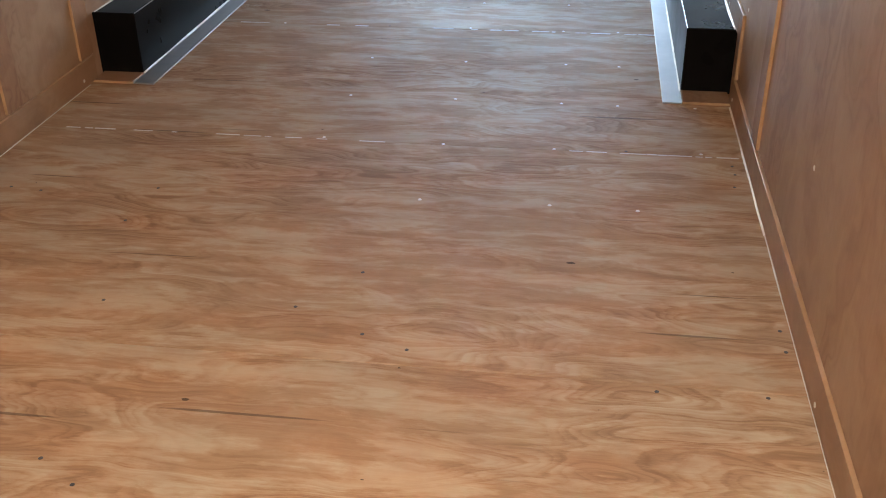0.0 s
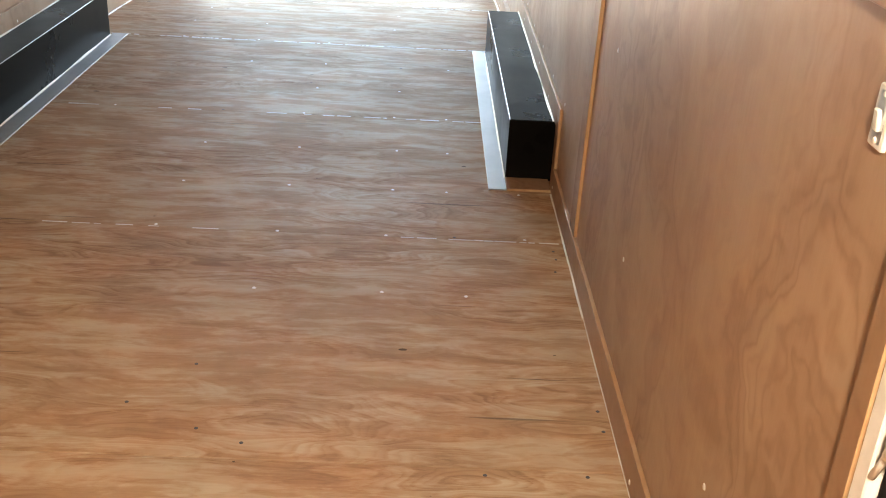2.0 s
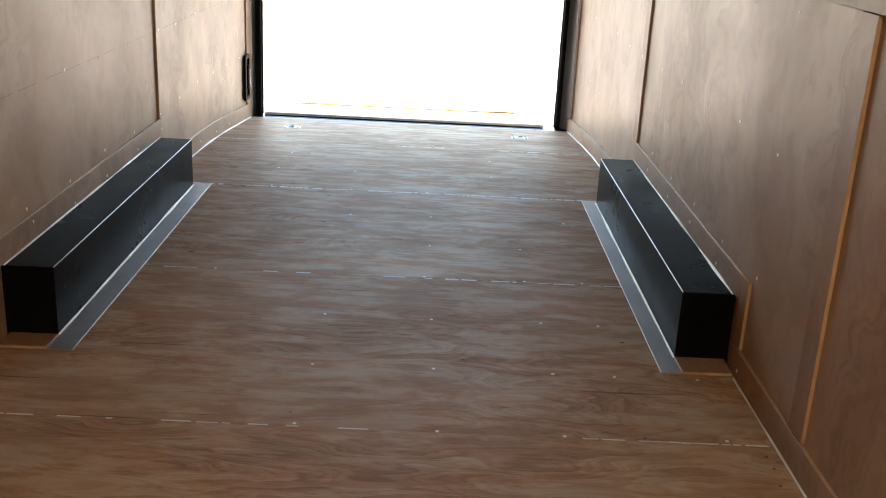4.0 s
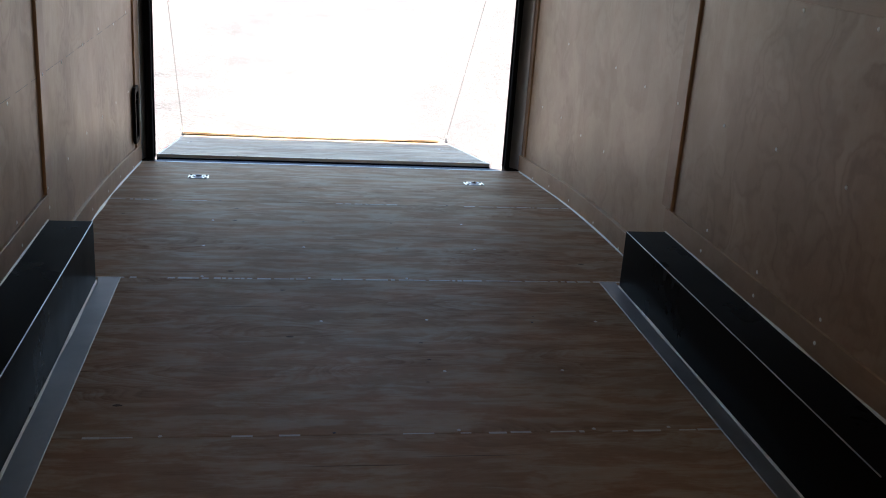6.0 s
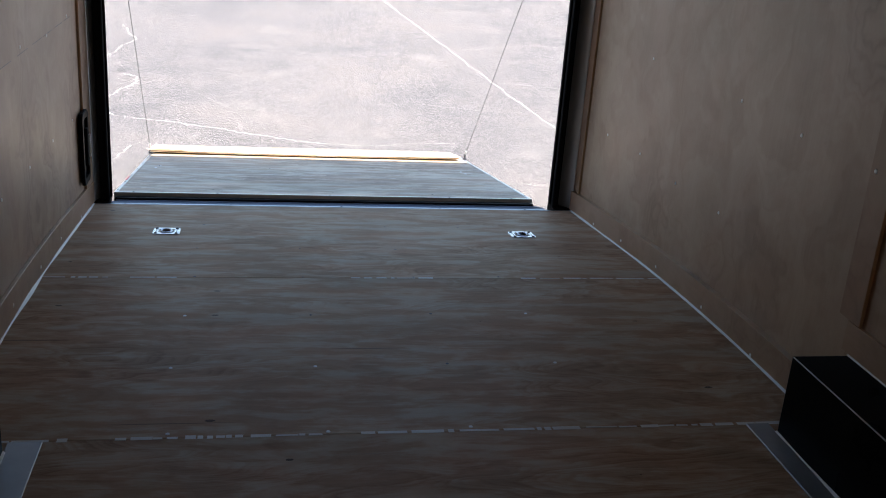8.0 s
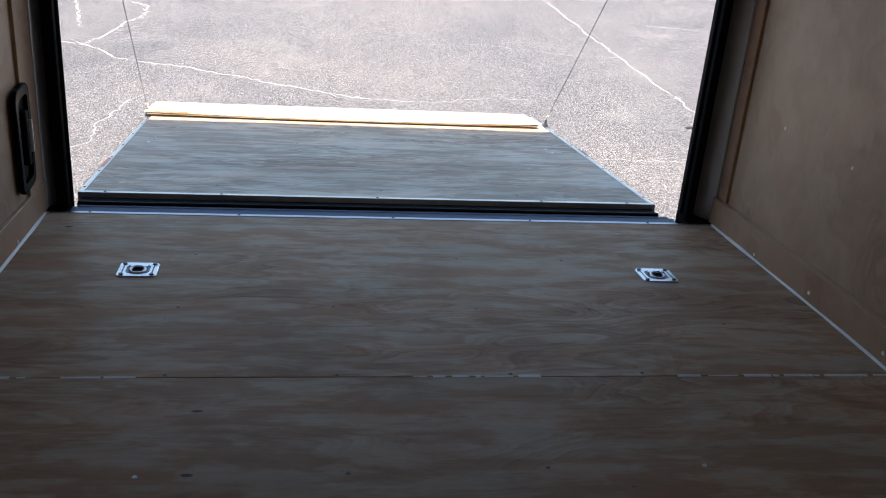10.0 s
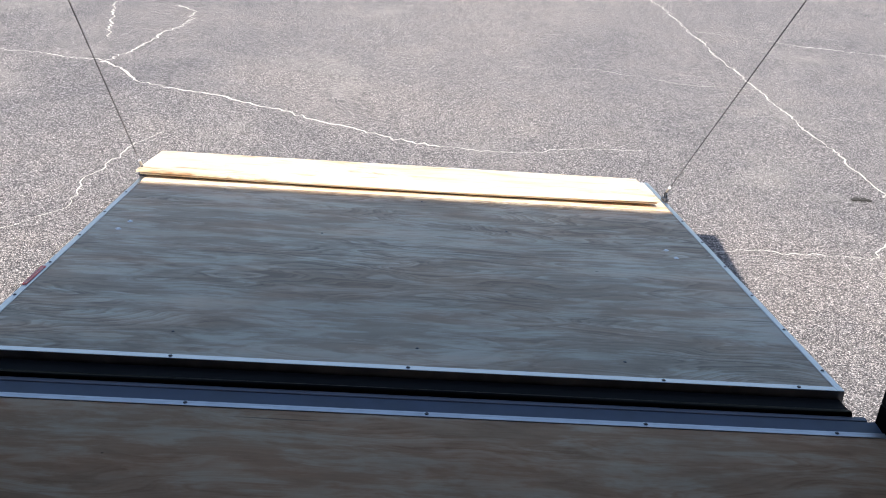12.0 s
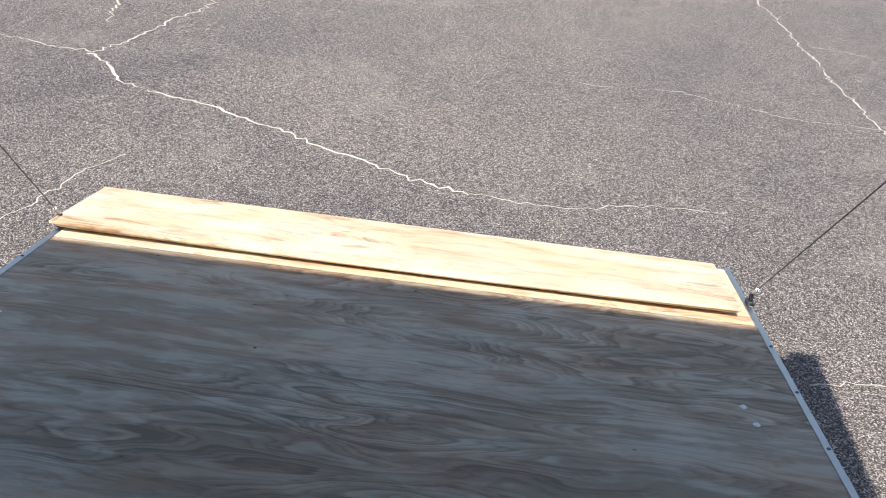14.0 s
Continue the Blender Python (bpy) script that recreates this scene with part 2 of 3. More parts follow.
WALL = dict(rings=24.0, contrast=0.7, lines=0.4, rough=0.42, coat=0.1, stain=(0.25, 0.15, 0.088), broad=0.9, long=1.05, cross=1.7, warped=0.6, spec=0.4)
WALL_PLY = plywood("wall_plywood", (0.45, 0.315, 0.21), (0.36, 0.228, 0.145), (0.23, 0.13, 0.077), "z", **WALL)
# raw ply edges, made paler still by front light put into the colour
LIT_EDGE_PLY = plywood("lit_edge_plywood", (0.53, 0.37, 0.22), (0.45, 0.285, 0.16), (0.33, 0.185, 0.09), "z", **WALL)
TRIM_PLY = plywood("trim_plywood", (0.41, 0.265, 0.17), (0.33, 0.20, 0.122), (0.23, 0.125, 0.073), "y", **WALL)
BATTEN_PLY = plywood("batten_plywood", (0.39, 0.245, 0.155), (0.31, 0.18, 0.108), (0.22, 0.112, 0.064), "z", **WALL)
CEILING = plain("ceiling_panel", (0.2, 0.2, 0.205), 0.5)
BLACK_STEEL = plain("black_painted_steel", (0.006, 0.0055, 0.0055), 0.30, 0.0, 0.3, 3.0, 0.02, 0.03)
ALUMINIUM = plain("mill_aluminium", (0.55, 0.56, 0.58), 0.36, 1.0, 0.12, 14.0)
DULL_ALUMINIUM = plain("dull_aluminium", (0.42, 0.415, 0.41), 0.45, 0.8, 0.15, 5.0)
GALVANISED = plain("galvanised_steel", (0.62, 0.64, 0.67), 0.30, 1.0, 0.2, 20.0)
LIP_STEEL = plain("lip_steel", (0.17, 0.19, 0.24), 0.4)
SILL_STEEL = plain("grey_painted_steel", (0.05, 0.072, 0.125), 0.42, 0.0, 0.25)
POST_STEEL = plain("post_steel", (0.62, 0.64, 0.67), 0.36, 0.55, 0.08, 2.0, 0.5, 0.0)
RUBBER = plain("black_rubber", (0.006, 0.006, 0.007), 0.65, 0.0, 0.3, spec=0.06)
CAULK = plain("white_caulk", (0.72, 0.70, 0.66), 0.45)
WHITE_PAINT = plain("white_paint", (0.78, 0.77, 0.74), 0.4)
BODY_SKIN = plain("body_skin", (0.05, 0.05, 0.055), 0.3)
CABLE = plain("wire_rope", (0.10, 0.10, 0.105), 0.45, 0.8, 0.3, 60.0)
ZINC = plain("zinc_screw", (0.84, 0.83, 0.80), 0.35, 0.25, 0.1, 60.0)
DARK_SCREW = plain("dark_screw", (0.10, 0.10, 0.11), 0.4, 0.9, 0.2, 60.0)
ASPHALT = asphalt()
CRACK = plain("crack_filler", (0.60, 0.565, 0.51), 0.9, 0.0, 0.25, 14.0)
RED_STRIP = plain("red_strip_colour", (0.45, 0.03, 0.03), 0.3)
STAMP_INK = plain("stamp_ink", (0.22, 0.15, 0.09), 0.8)
DARK_STAIN = plain("leaf", (0.03, 0.028, 0.025), 0.8)


# ---- mesh helpers ----
def bm_box(bm, x0, x1, y0, y1, z0, z1, bevel=0.0, seg=1):
    got = bmesh.ops.create_cube(bm, size=1.0)
    vs = got["verts"]
    for v in vs:
        v.co = Vector((x0 + (v.co.x + 0.5) * (x1 - x0), y0 + (v.co.y + 0.5) * (y1 - y0), z0 + (v.co.z + 0.5) * (z1 - z0)))
    if bevel:
        es = list({e for v in vs for e in v.link_edges})
        bmesh.ops.bevel(bm, geom=es, offset=bevel, segments=seg, affect="EDGES", profile=0.5)
    return bm


def block(x0, x1, y0, y1, z0, z1, bevel=0.0, seg=1):
    return bm_box(bmesh.new(), x0, x1, y0, y1, z0, z1, bevel, seg)


def mesh_of(name, bm, material, smooth=False):
    me = bpy.data.meshes.new(name)
    bm.to_mesh(me)
    bm.free()
    me.materials.append(material)
    if smooth:
        for p in me.polygons:
            p.use_smooth = True
    return me


def thing(name, bm, material, label, category, group="", kind="", smooth=False):
    ob = new(name, mesh_of(name, bm, material, smooth) if bm else None)
    return tagged(ob, label, category, group, kind)


def part(name, bm, material, parent, label="", smooth=False):
    ob = new(name, mesh_of(name, bm, material, smooth))
    ob.parent = parent
    if label:
        tagged(ob, label)
    return ob


def piece(name, me, parent, m):
    ob = new(name, me)
    ob.parent = parent
    ob.matrix_basis = m
    return ob


def disc(r, h, seg=10, dome=0.5):
    bm = bmesh.new()
    bmesh.ops.create_cone(bm, cap_ends=True, segments=seg, radius1=r, radius2=r * dome, depth=h)
    bmesh.ops.translate(bm, verts=bm.verts, vec=(0, 0, h / 2))
    return bm


def rod(bm, a, b, r, seg=8):
    a, b = Vector(a), Vector(b)
    got = bmesh.ops.create_cone(bm, cap_ends=True, segments=seg, radius1=r, radius2=r, depth=(b - a).length)
    m = Matrix.Translation((a + b) / 2) @ (b - a).to_track_quat("Z", "Y").to_matrix().to_4x4()
    bmesh.ops.transform(bm, matrix=m, verts=got["verts"])
    return bm


def torus(bm, m, R, r, n=24, k=8, a0=0.0, a1=2 * math.pi):
    full = abs(a1 - a0 - 2 * math.pi) < 1e-6
    rows = []
    for i in range(n if full else n + 1):
        a = a0 + (a1 - a0) * i / n
        rows.append([bm.verts.new(m @ Vector(((R + r * math.cos(b)) * math.cos(a), (R + r * math.cos(b)) * math.sin(a), r * math.sin(b)))) for b in (2 * math.pi * j / k for j in range(k))])
    for i in range(n):
        p, q = rows[i], rows[(i + 1) % len(rows)]
        for j in range(k):
            bm.faces.new((p[j], q[j], q[(j + 1) % k], p[(j + 1) % k]))
    return bm


def rounded_plate(w, d, h, r, seg=5, hole=None):
    """A plate with round corners, its underside at z=0; hole: half sizes and radius of a round-cornered opening."""
    def outline(w, d, r):
        pts = []
        for cx, cy, a in ((w / 2 - r, d / 2 - r, 0), (-w / 2 + r, d / 2 - r, 90), (-w / 2 + r, -d / 2 + r, 180), (w / 2 - r, -d / 2 + r, 270)):
            for i in range(seg + 1):
                b = radians(a + 90 * i / seg)
                pts.append((cx + r * math.cos(b), cy + r * math.sin(b)))
        return pts
    bm = bmesh.new()
    out = outline(w, d, r)
    n = len(out)
    c = min(h * 0.35, 0.003)
    inset = outline(w - 2 * c, d - 2 * c, max(r - c, 0.0005))
    lo = [bm.verts.new((x, y, 0)) for x, y in out]
    hi = [bm.verts.new((x, y, h - c)) for x, y in out]
    top = [bm.verts.new((x, y, h)) for x, y in inset]
    for i in range(n):
        j = (i + 1) % n
        bm.faces.new((lo[i], lo[j], hi[j], hi[i]))
        bm.faces.new((hi[i], hi[j], top[j], top[i]))
    if hole:
        ins = outline(2 * hole[0], 2 * hole[1], hole[2])
        a = [bm.verts.new((x, y, h)) for x, y in ins]
        b = [bm.verts.new((x, y, 0)) for x, y in ins]
        for i in range(n):
            j = (i + 1) % n
            bm.faces.new((top[i], top[j], a[j], a[i]))
            bm.faces.new((a[i], a[j], b[j], b[i]))
            bm.faces.new((b[i], b[j], lo[j], lo[i]))
    else:
        bm.faces.new(top)
        bm.faces.new(lo[::-1])
    return bm


def moved(bm, m):
    bmesh.ops.transform(bm, matrix=m, verts=bm.verts)
    return bm


# ---- the trailer's plan ----
WIDE = {-1: 1.201, 1: 1.208}                   # middle line to each side wall
FRONT, REAR, TALL = -0.7, 8.57, 2.0
DOOR_L, DOOR_R, DOOR_TOP = -1.118, 1.06, 1.90
GROUND = -0.545
BOX_F, BOX_X, BOX_H = 6.04, 1.03, 0.244
BOX_NEAR = {-1: 4.14, 1: 4.178}
BOX_TRIM = {-1: (0.947, 4.037), 1: (0.961, 4.062)}   # flat strip beside each wheel box: inner edge and near end
BATTENS = {-1: (3.495, 6.10), 1: (3.495, 6.07)}
TAIL_Y, TAIL_SLOPE = 6.96, 0.0964               # the floor falls towards the rear door


def fall(y):
    """How far the floor has dropped at y; it bends over 1.6 m."""
    d = y - TAIL_Y
    if d < -0.8:
        return 0.0
    return -TAIL_SLOPE * (d if d > 0.8 else (d + 0.8) ** 2 / 3.2)


def bent(bm):
    """Lets a mesh follow the floor's fall."""
    for k in range(10):
        y = TAIL_Y - 0.8 + 0.1778 * k
        bmesh.ops.bisect_plane(bm, geom=[*bm.verts, *bm.edges, *bm.faces], plane_co=(0, y, 0), plane_no=(0, 1, 0))
    for v in bm.verts:
        v.co.z += fall(v.co.y)
    return bm


DROP = fall(REAR)
SIDE_N, SIDE_F, SIDE_TOP = 0.63, 1.432, 1.85      # side door opening in the right wall

# ground
bm = bmesh.new()
bmesh.ops.create_grid(bm, x_segments=2, y_segments=2, size=400)
bmesh.ops.translate(bm, verts=bm.verts, vec=(0, 0, GROUND))
ground = thing("ground", bm, ASPHALT, "weathered grey asphalt lot with pale hairline cracks", "asphalt", kind="structure")

# floor under the sheets
floor = thing("floor", bent(block(-WIDE[-1] + 0.001, WIDE[1] - 0.001, FRONT, REAR - 0.03, -0.075, -0.021)), POST_STEEL, "varnished plywood trailer floor with screwed sheets", "floor", kind="structure")

# walls: skin outside, veneer sheets inside
for side, name in ((-1, "wall_left"), (1, "wall_right")):
    xi, xo = side * (WIDE[side] + 0.006), side * (WIDE[side] + 0.017)
    bm = bmesh.new()
    lo, hi = min(xi, xo), max(xi, xo)
    if side < 0:
        bm_box(bm, lo, hi, FRONT, REAR + 0.13, -0.32, TALL)
    else:
        bm_box(bm, lo, hi, FRONT, SIDE_N, -0.32, TALL + 0.05)
        bm_box(bm, lo, hi, SIDE_F, REAR + 0.13, -0.32, TALL)
        bm_box(bm, lo, hi, SIDE_N, SIDE_F, SIDE_TOP, TALL + 0.05)
        bm_box(bm, lo, hi, SIDE_N, SIDE_F, -0.32, -0.03)
    wall = thing(name, bm, BODY_SKIN, "trailer side wall lined with tan plywood sheets", "wall", kind="structure")
    cuts = [FRONT, 1.05, *BATTENS[side], REAR + 0.01] if side < 0 else [FRONT, SIDE_N - 0.02, SIDE_F + 0.02, *BATTENS[side], REAR + 0.01]
    for a, b in zip(cuts, cuts[1:]):
        if side > 0 and a == SIDE_N - 0.02:
            part("plywood_panel", block(min(side * WIDE[side], xi), max(side * WIDE[side], xi), a + 0.001, b - 0.001, SIDE_TOP + 0.02, TALL - 0.001), WALL_PLY, wall)
            continue
        for z0, z1 in ((-0.2, 1.229), (1.231, TALL - 0.001)):
            part("plywood_panel", block(min(side * WIDE[side], xi), max(side * WIDE[side], xi), a + 0.001, b - 0.001, z0, z1), WALL_PLY, wall)
    if side < 0:
        wall_left = wall
    else:
        wall_right = wall
wall_front = thing("wall_front", block(-WIDE[-1] - 0.017, WIDE[1] + 0.017, FRONT - 0.05, FRONT - 0.001, -0.32, TALL + 0.05), WALL_PLY, "tan plywood front wall of the trailer", "wall", kind="structure")
ceiling = thing("ceiling", block(-WIDE[-1] - 0.017, WIDE[1] + 0.017, FRONT - 0.05, REAR + 0.05, TALL, TALL + 0.06), CEILING, "grey sheet metal ceiling of the trailer", "ceiling", kind="structure")

# rear frame: posts, header, seals
rear = thing("wall_rear", block(DOOR_L - 0.1, DOOR_R + 0.1, REAR - 0.02, REAR + 0.069, DOOR_TOP, TALL - 0.001), BLACK_STEEL, "steel rear door frame with black rubber seals", "door frame", kind="structure")
SEAL = {-1: (1.122, 0.042), 1: (1.098, 0.032)}                    # middle line to each seal's inner face, and its width
for side in (-1, 1):
    out = WIDE[side] + 0.005
    edge, in_ = SEAL[side][0], sum(SEAL[side])
    back = in_ + 0.001
    # the post is folded: its bright face slants outwards, nearly in line with the wall
    plan = [(WIDE[side] - 0.012, REAR + 0.013), (back, REAR + 0.095), (back, REAR + 0.132), (out, REAR + 0.132), (out, REAR + 0.013)]
    bm = bmesh.new()
    low, high = ([bm.verts.new((side * x, y, z)) for x, y in plan] for z in (DROP + 0.003, TALL - 0.001))
    bm.faces.new(low)
    bm.faces.new(high)
    for k in range(5):
        bm.faces.new((low[k], low[(k + 1) % 5], high[(k + 1) % 5], high[k]))
    bmesh.ops.recalc_face_normals(bm, faces=bm.faces)
    bmesh.ops.bevel(bm, geom=[e for e in bm.edges if abs(e.verts[0].co.z - e.verts[1].co.z) > 1], offset=0.004, segments=2, affect="EDGES", profile=0.5)
    part("post", bm, POST_STEEL, rear, "satin grey steel post")
    part("seal", block(*sorted((side * edge, side * in_)), REAR + 0.03, REAR + 0.122, DROP + 0.002, DOOR_TOP - 0.001, 0.008, 2), RUBBER, rear, "black rubber door seal")
    part("seal_lip", block(*sorted((side * edge, side * (edge - 0.01))), REAR + 0.06, REAR + 0.072, DROP + 0.01, DOOR_TOP - 0.001, 0.004, 1), RUBBER, rear)
    part("corner_skirt", block(*sorted((side * (edge + 0.002), side * out)), REAR + 0.0, REAR + 0.12, DROP - 0.18, DROP + 0.0015), BLACK_STEEL, rear)

# trim strips on the walls
TRIM_T = 0.011
REAR_BATTEN = {-1: 8.40, 1: 8.50}
REAR_T = {-1: 0.014, 1: 0.024}                   # rear baseboards
def strip(x_in, side, y0, y1, z0, z1, name, mat, parent, thick=TRIM_T):
    a, b = sorted((side * x_in, side * (x_in - thick)))
    bm = block(a, b, y0, y1, z0, z1, 0.0012)
    ob = part(name, bent(bm) if z1 < 0.2 else bm, mat, parent)
    ob.data.materials.append(LIT_EDGE_PLY)
    for p in ob.data.polygons:
        if abs(p.normal.x) < 0.9:
            p.material_index = 1
    return ob

for side, wall in ((-1, wall_left), (1, wall_right)):
    y_first = FRONT + 0.01 if side < 0 else SIDE_F + 0.056
    near = BOX_NEAR[side] - 0.06
    strip(WIDE[side], side, y_first, near, 0.004, 0.097, "baseboard", TRIM_PLY, wall)
    strip(WIDE[side], side, 6.075, REAR + 0.008, 0.004, 0.104, "baseboard", TRIM_PLY, wall, REAR_T[side])
    strip(WIDE[side], side, near - 0.1 if side < 0 else near - 0.075, near, 0.104, 0.335, "batten", BATTEN_PLY, wall)
    strip(WIDE[side], side, near + 0.002, 6.075, BOX_H + 0.003, 0.335, "baseboard", TRIM_PLY, wall)
    for y, zb in zip(BATTENS[side], (0.104, 0.337)):
        strip(WIDE[side], side, y - 0.05, y + 0.05, zb, 1.224, "batten", BATTEN_PLY, wall)
        strip(WIDE[side], side, y - 0.05, y + 0.05, 1.314, TALL - 0.002, "batten", BATTEN_PLY, wall)
    strip(WIDE[side], side, REAR_BATTEN[side], REAR + 0.008, DROP + 0.11, TALL - 0.002, "batten", BATTEN_PLY, wall)
    strip(WIDE[side], side, y_first, REAR_BATTEN[side] - 0.002, 1.226, 1.312, "rail_strip", TRIM_PLY, wall)
strip(WIDE[1], 1, SIDE_F + 0.012, SIDE_F + 0.054, 0.004, 1.224, "batten", BATTEN_PLY, wall_right)
strip(WIDE[1], 1, SIDE_F + 0.012, SIDE_F + 0.054, 1.226, TALL - 0.002, "batten", BATTEN_PLY, wall_right)
bm = bmesh.new()
y = 4.2
while y < 8.2:
    bm_box(bm, -WIDE[-1], -WIDE[-1] + 0.0006, y, y + 0.16, 0.7642, 0.7658)
    y += random.Random(int(y * 50)).uniform(0.17, 0.26)
part("pencil_line", bm, DARK_SCREW, wall_left, "thin dark layout line")

def bead(bm, side, x, y0, y1, z, size, seed, step=0.06):
    """A run of sealant of uneven width in the corner at side * x, from y0 to y1, on a floor at z(y)."""
    n = int((y1 - y0) / step) + 1
    rows = []
    for i in range(n + 1):
        y = y0 + (y1 - y0) * i / n
        w = max(0.0012, size * (1.0 + 0.9 * noise.noise((y * 3.3, side * 5.0, seed))))
        rows.append([bm.verts.new((side * (x - a), y, z(y) + b)) for a, b in ((0.0, 0.0), (w, 0.0), (w * 0.45, w * 0.5), (0.0, w))])
    for p, q in zip(rows, rows[1:]):
        for k in range(4):
            bm.faces.new((p[k], p[(k + 1) % 4], q[(k + 1) % 4], q[k]))
    for end in (rows[0], rows[-1]):
        bm.faces.new(end)
    bmesh.ops.recalc_face_normals(bm, faces=bm.faces)
    return bm


# sealant beads along the foot of each wall
for side in (-1, 1):
    for y0, y1, size in ((FRONT + 0.01 if side < 0 else SIDE_F + 0.02, 3.1, 0.0018), (3.102, BOX_NEAR[side] - 0.13, 0.0046 if side > 0 else 0.002), (6.045, REAR - 0.03, 0.006)):
        run = bead(bmesh.new(), side, WIDE[side] - (REAR_T[side] if y0 > 6 else TRIM_T) - 0.0003, y0, y1, lambda y: 0.0005 + fall(y), size, 0.0)
        thing("sealant_bead", run, CAULK, "thin white sealant bead along the wall foot", "sealant", "wall foot beads", "structure")

# ---- wheel boxes ----
def wheel_box(side):
    base = tagged(new("wheel_box"), "black painted steel wheel box against the plywood wall", "wheel box", "wheel boxes")
    BOX_N = BOX_NEAR[side]
    xa, xb = side * BOX_X, side * (WIDE[side] - 0.0005)
    part("cover", block(min(xa, xb), max(xa, xb), BOX_N, BOX_F, 0.001, BOX_H, 0.004, 2), BLACK_STEEL, base)
    # bright metal line along the fold
    bm = rod(bmesh.new(), (side * (BOX_X + 0.0015), BOX_N + 0.006, BOX_H - 0.0015), (side * (BOX_X + 0.0015), BOX_F - 0.006, BOX_H - 0.0015), 0.0019, 6)
    part("edge_wear", bm, ALUMINIUM, base, "bright metal line along the fold")
    part("sealant", bead(bmesh.new(), side, BOX_X - 0.0003, BOX_N, BOX_F, lambda y: 0.0063, 0.0055, 2.0, 0.04), CAULK, base, "pale sealant along the foot")
    part("wall_sealant", bead(bmesh.new(), side, WIDE[side] - TRIM_T - 0.0003, BOX_N, BOX_F, lambda y: BOX_H + 0.0003, 0.0045, 7.0, 0.04), CAULK, base, "pale sealant along the wall")
    edge, near = BOX_TRIM[side]
    a, b = sorted((side * edge, side * (BOX_X - 0.0002)))
    part("floor_trim", block(a, b, near, 6.09, 0.0005, 0.006, 0.001), DULL_ALUMINIUM, base, "flat dull aluminium strip on the floor")
    a, b = sorted((side * BOX_X, side * (WIDE[side] - TRIM_T - 0.001)))
    lath = part("floor_trim", block(a, b, near, BOX_N - 0.0005, 0.0005, 0.011, 0.001), BATTEN_PLY, base, "thin plywood strip on the floor")
    lath.data.materials.append(LIT_EDGE_PLY)
    # front light on the lath's near face, put in as the paler edge colour
    for p in lath.data.polygons:
        if p.normal.y < -0.9:
            p.material_index = 1
    return base

for side in (-1, 1):
    wheel_box(side)

# ---- floor anchors ----
def anchor(x, y):
    base = tagged(new("tie_down_anchor"), "recessed bright zinc tie-down ring in the plywood floor", "tie-down ring", "floor tie-downs")
    part("plate", rounded_plate(0.114, 0.114, 0.004, 0.016, 5, (0.034, 0.036, 0.018)), GALVANISED, base)
    # pan and slots have no depth; their shade is put in as dark steel
    pan = rounded_plate(0.072, 0.076, 0.0022, 0.019)
    part("pan", pan, DARK_SCREW, base, "recessed pan, its shade put in as dark colour")
    bm = torus(bmesh.new(), Matrix.Translation((0, -0.012, 0.006)) @ pose(0, 0, 0, 8), 0.021, 0.0052, 24, 8)
    part("ring", bm, GALVANISED, base, "round zinc pull ring", True)
    part("bracket", block(-0.024, 0.024, 0.012, 0.03, 0.002, 0.0085, 0.003, 2), GALVANISED, base)
    for sx in (-1, 1):
        part("slot", block(sx * 0.043 - 0.002, sx * 0.043 + 0.002, -0.03, 0.03, 0.003, 0.0044), DARK_SCREW, base)
        for sy in (-1, 1):
            b = part("bolt", disc(0.0075, 0.004, 12, 0.7), DARK_SCREW, base)
            b.matrix_basis = pose(sx * 0.043, sy * 0.043, 0.0035)
    base.matrix_basis = pose(x, y, fall(y), -5.5)
    return base

first = anchor(-0.805, 8.005)
copy_thing(first, pose(0.784, 8.01, fall(8.01), -5.5))

# ---- threshold ----
sill = tagged(new("door_sill"), "grey steel rear sill with a bright aluminium strip", "door sill", kind="structure")
part("strip", block(DOOR_L + 0.003, DOOR_R - 0.003, REAR - 0.024, REAR - 0.012, -0.003, 0.0035, 0.001), ALUMINIUM, sill, "bright aluminium edge strip")
part("strip_rib", block(DOOR_L + 0.003, DOOR_R - 0.003, REAR - 0.0115, REAR - 0.003, -0.003, 0.002, 0.001), ALUMINIUM, sill, "bright aluminium rib")
part("end_strip", block(-WIDE[-1] + 0.012, DOOR_L + 0.001, REAR - 0.024, REAR - 0.01, -0.002, 0.002), ALUMINIUM, sill)
part("end_strip", block(DOOR_R - 0.001, WIDE[1] - 0.012, REAR - 0.024, REAR - 0.01, -0.002, 0.002), ALUMINIUM, sill)
part("ledge", block(DOOR_L + 0.001, DOOR_R - 0.001, REAR - 0.0025, REAR + 0.05, -0.03, -0.004, 0.002), SILL_STEEL, sill, "blue-grey painted steel ledge")
part("ledge_lip", block(DOOR_L + 0.02, DOOR_R - 0.02, REAR + 0.0505, REAR + 0.0665, -0.02, -0.003, 0.0015), LIP_STEEL, sill)
part("frame_beam", block(DOOR_L + 0.001, DOOR_R - 0.001, REAR - 0.028, REAR + 0.06, -0.2, -0.031), BLACK_STEEL, sill)
sill_screw = mesh_of("screw", disc(0.0055, 0.0025, 10, 0.6), DARK_SCREW)
for x in (-1.045, -0.545, -0.006, 0.494, 0.94):
    piece("screw", sill_screw, sill, pose(x, REAR - 0.013, 0.003))
sill.matrix_basis = pose(0, 0, DROP)

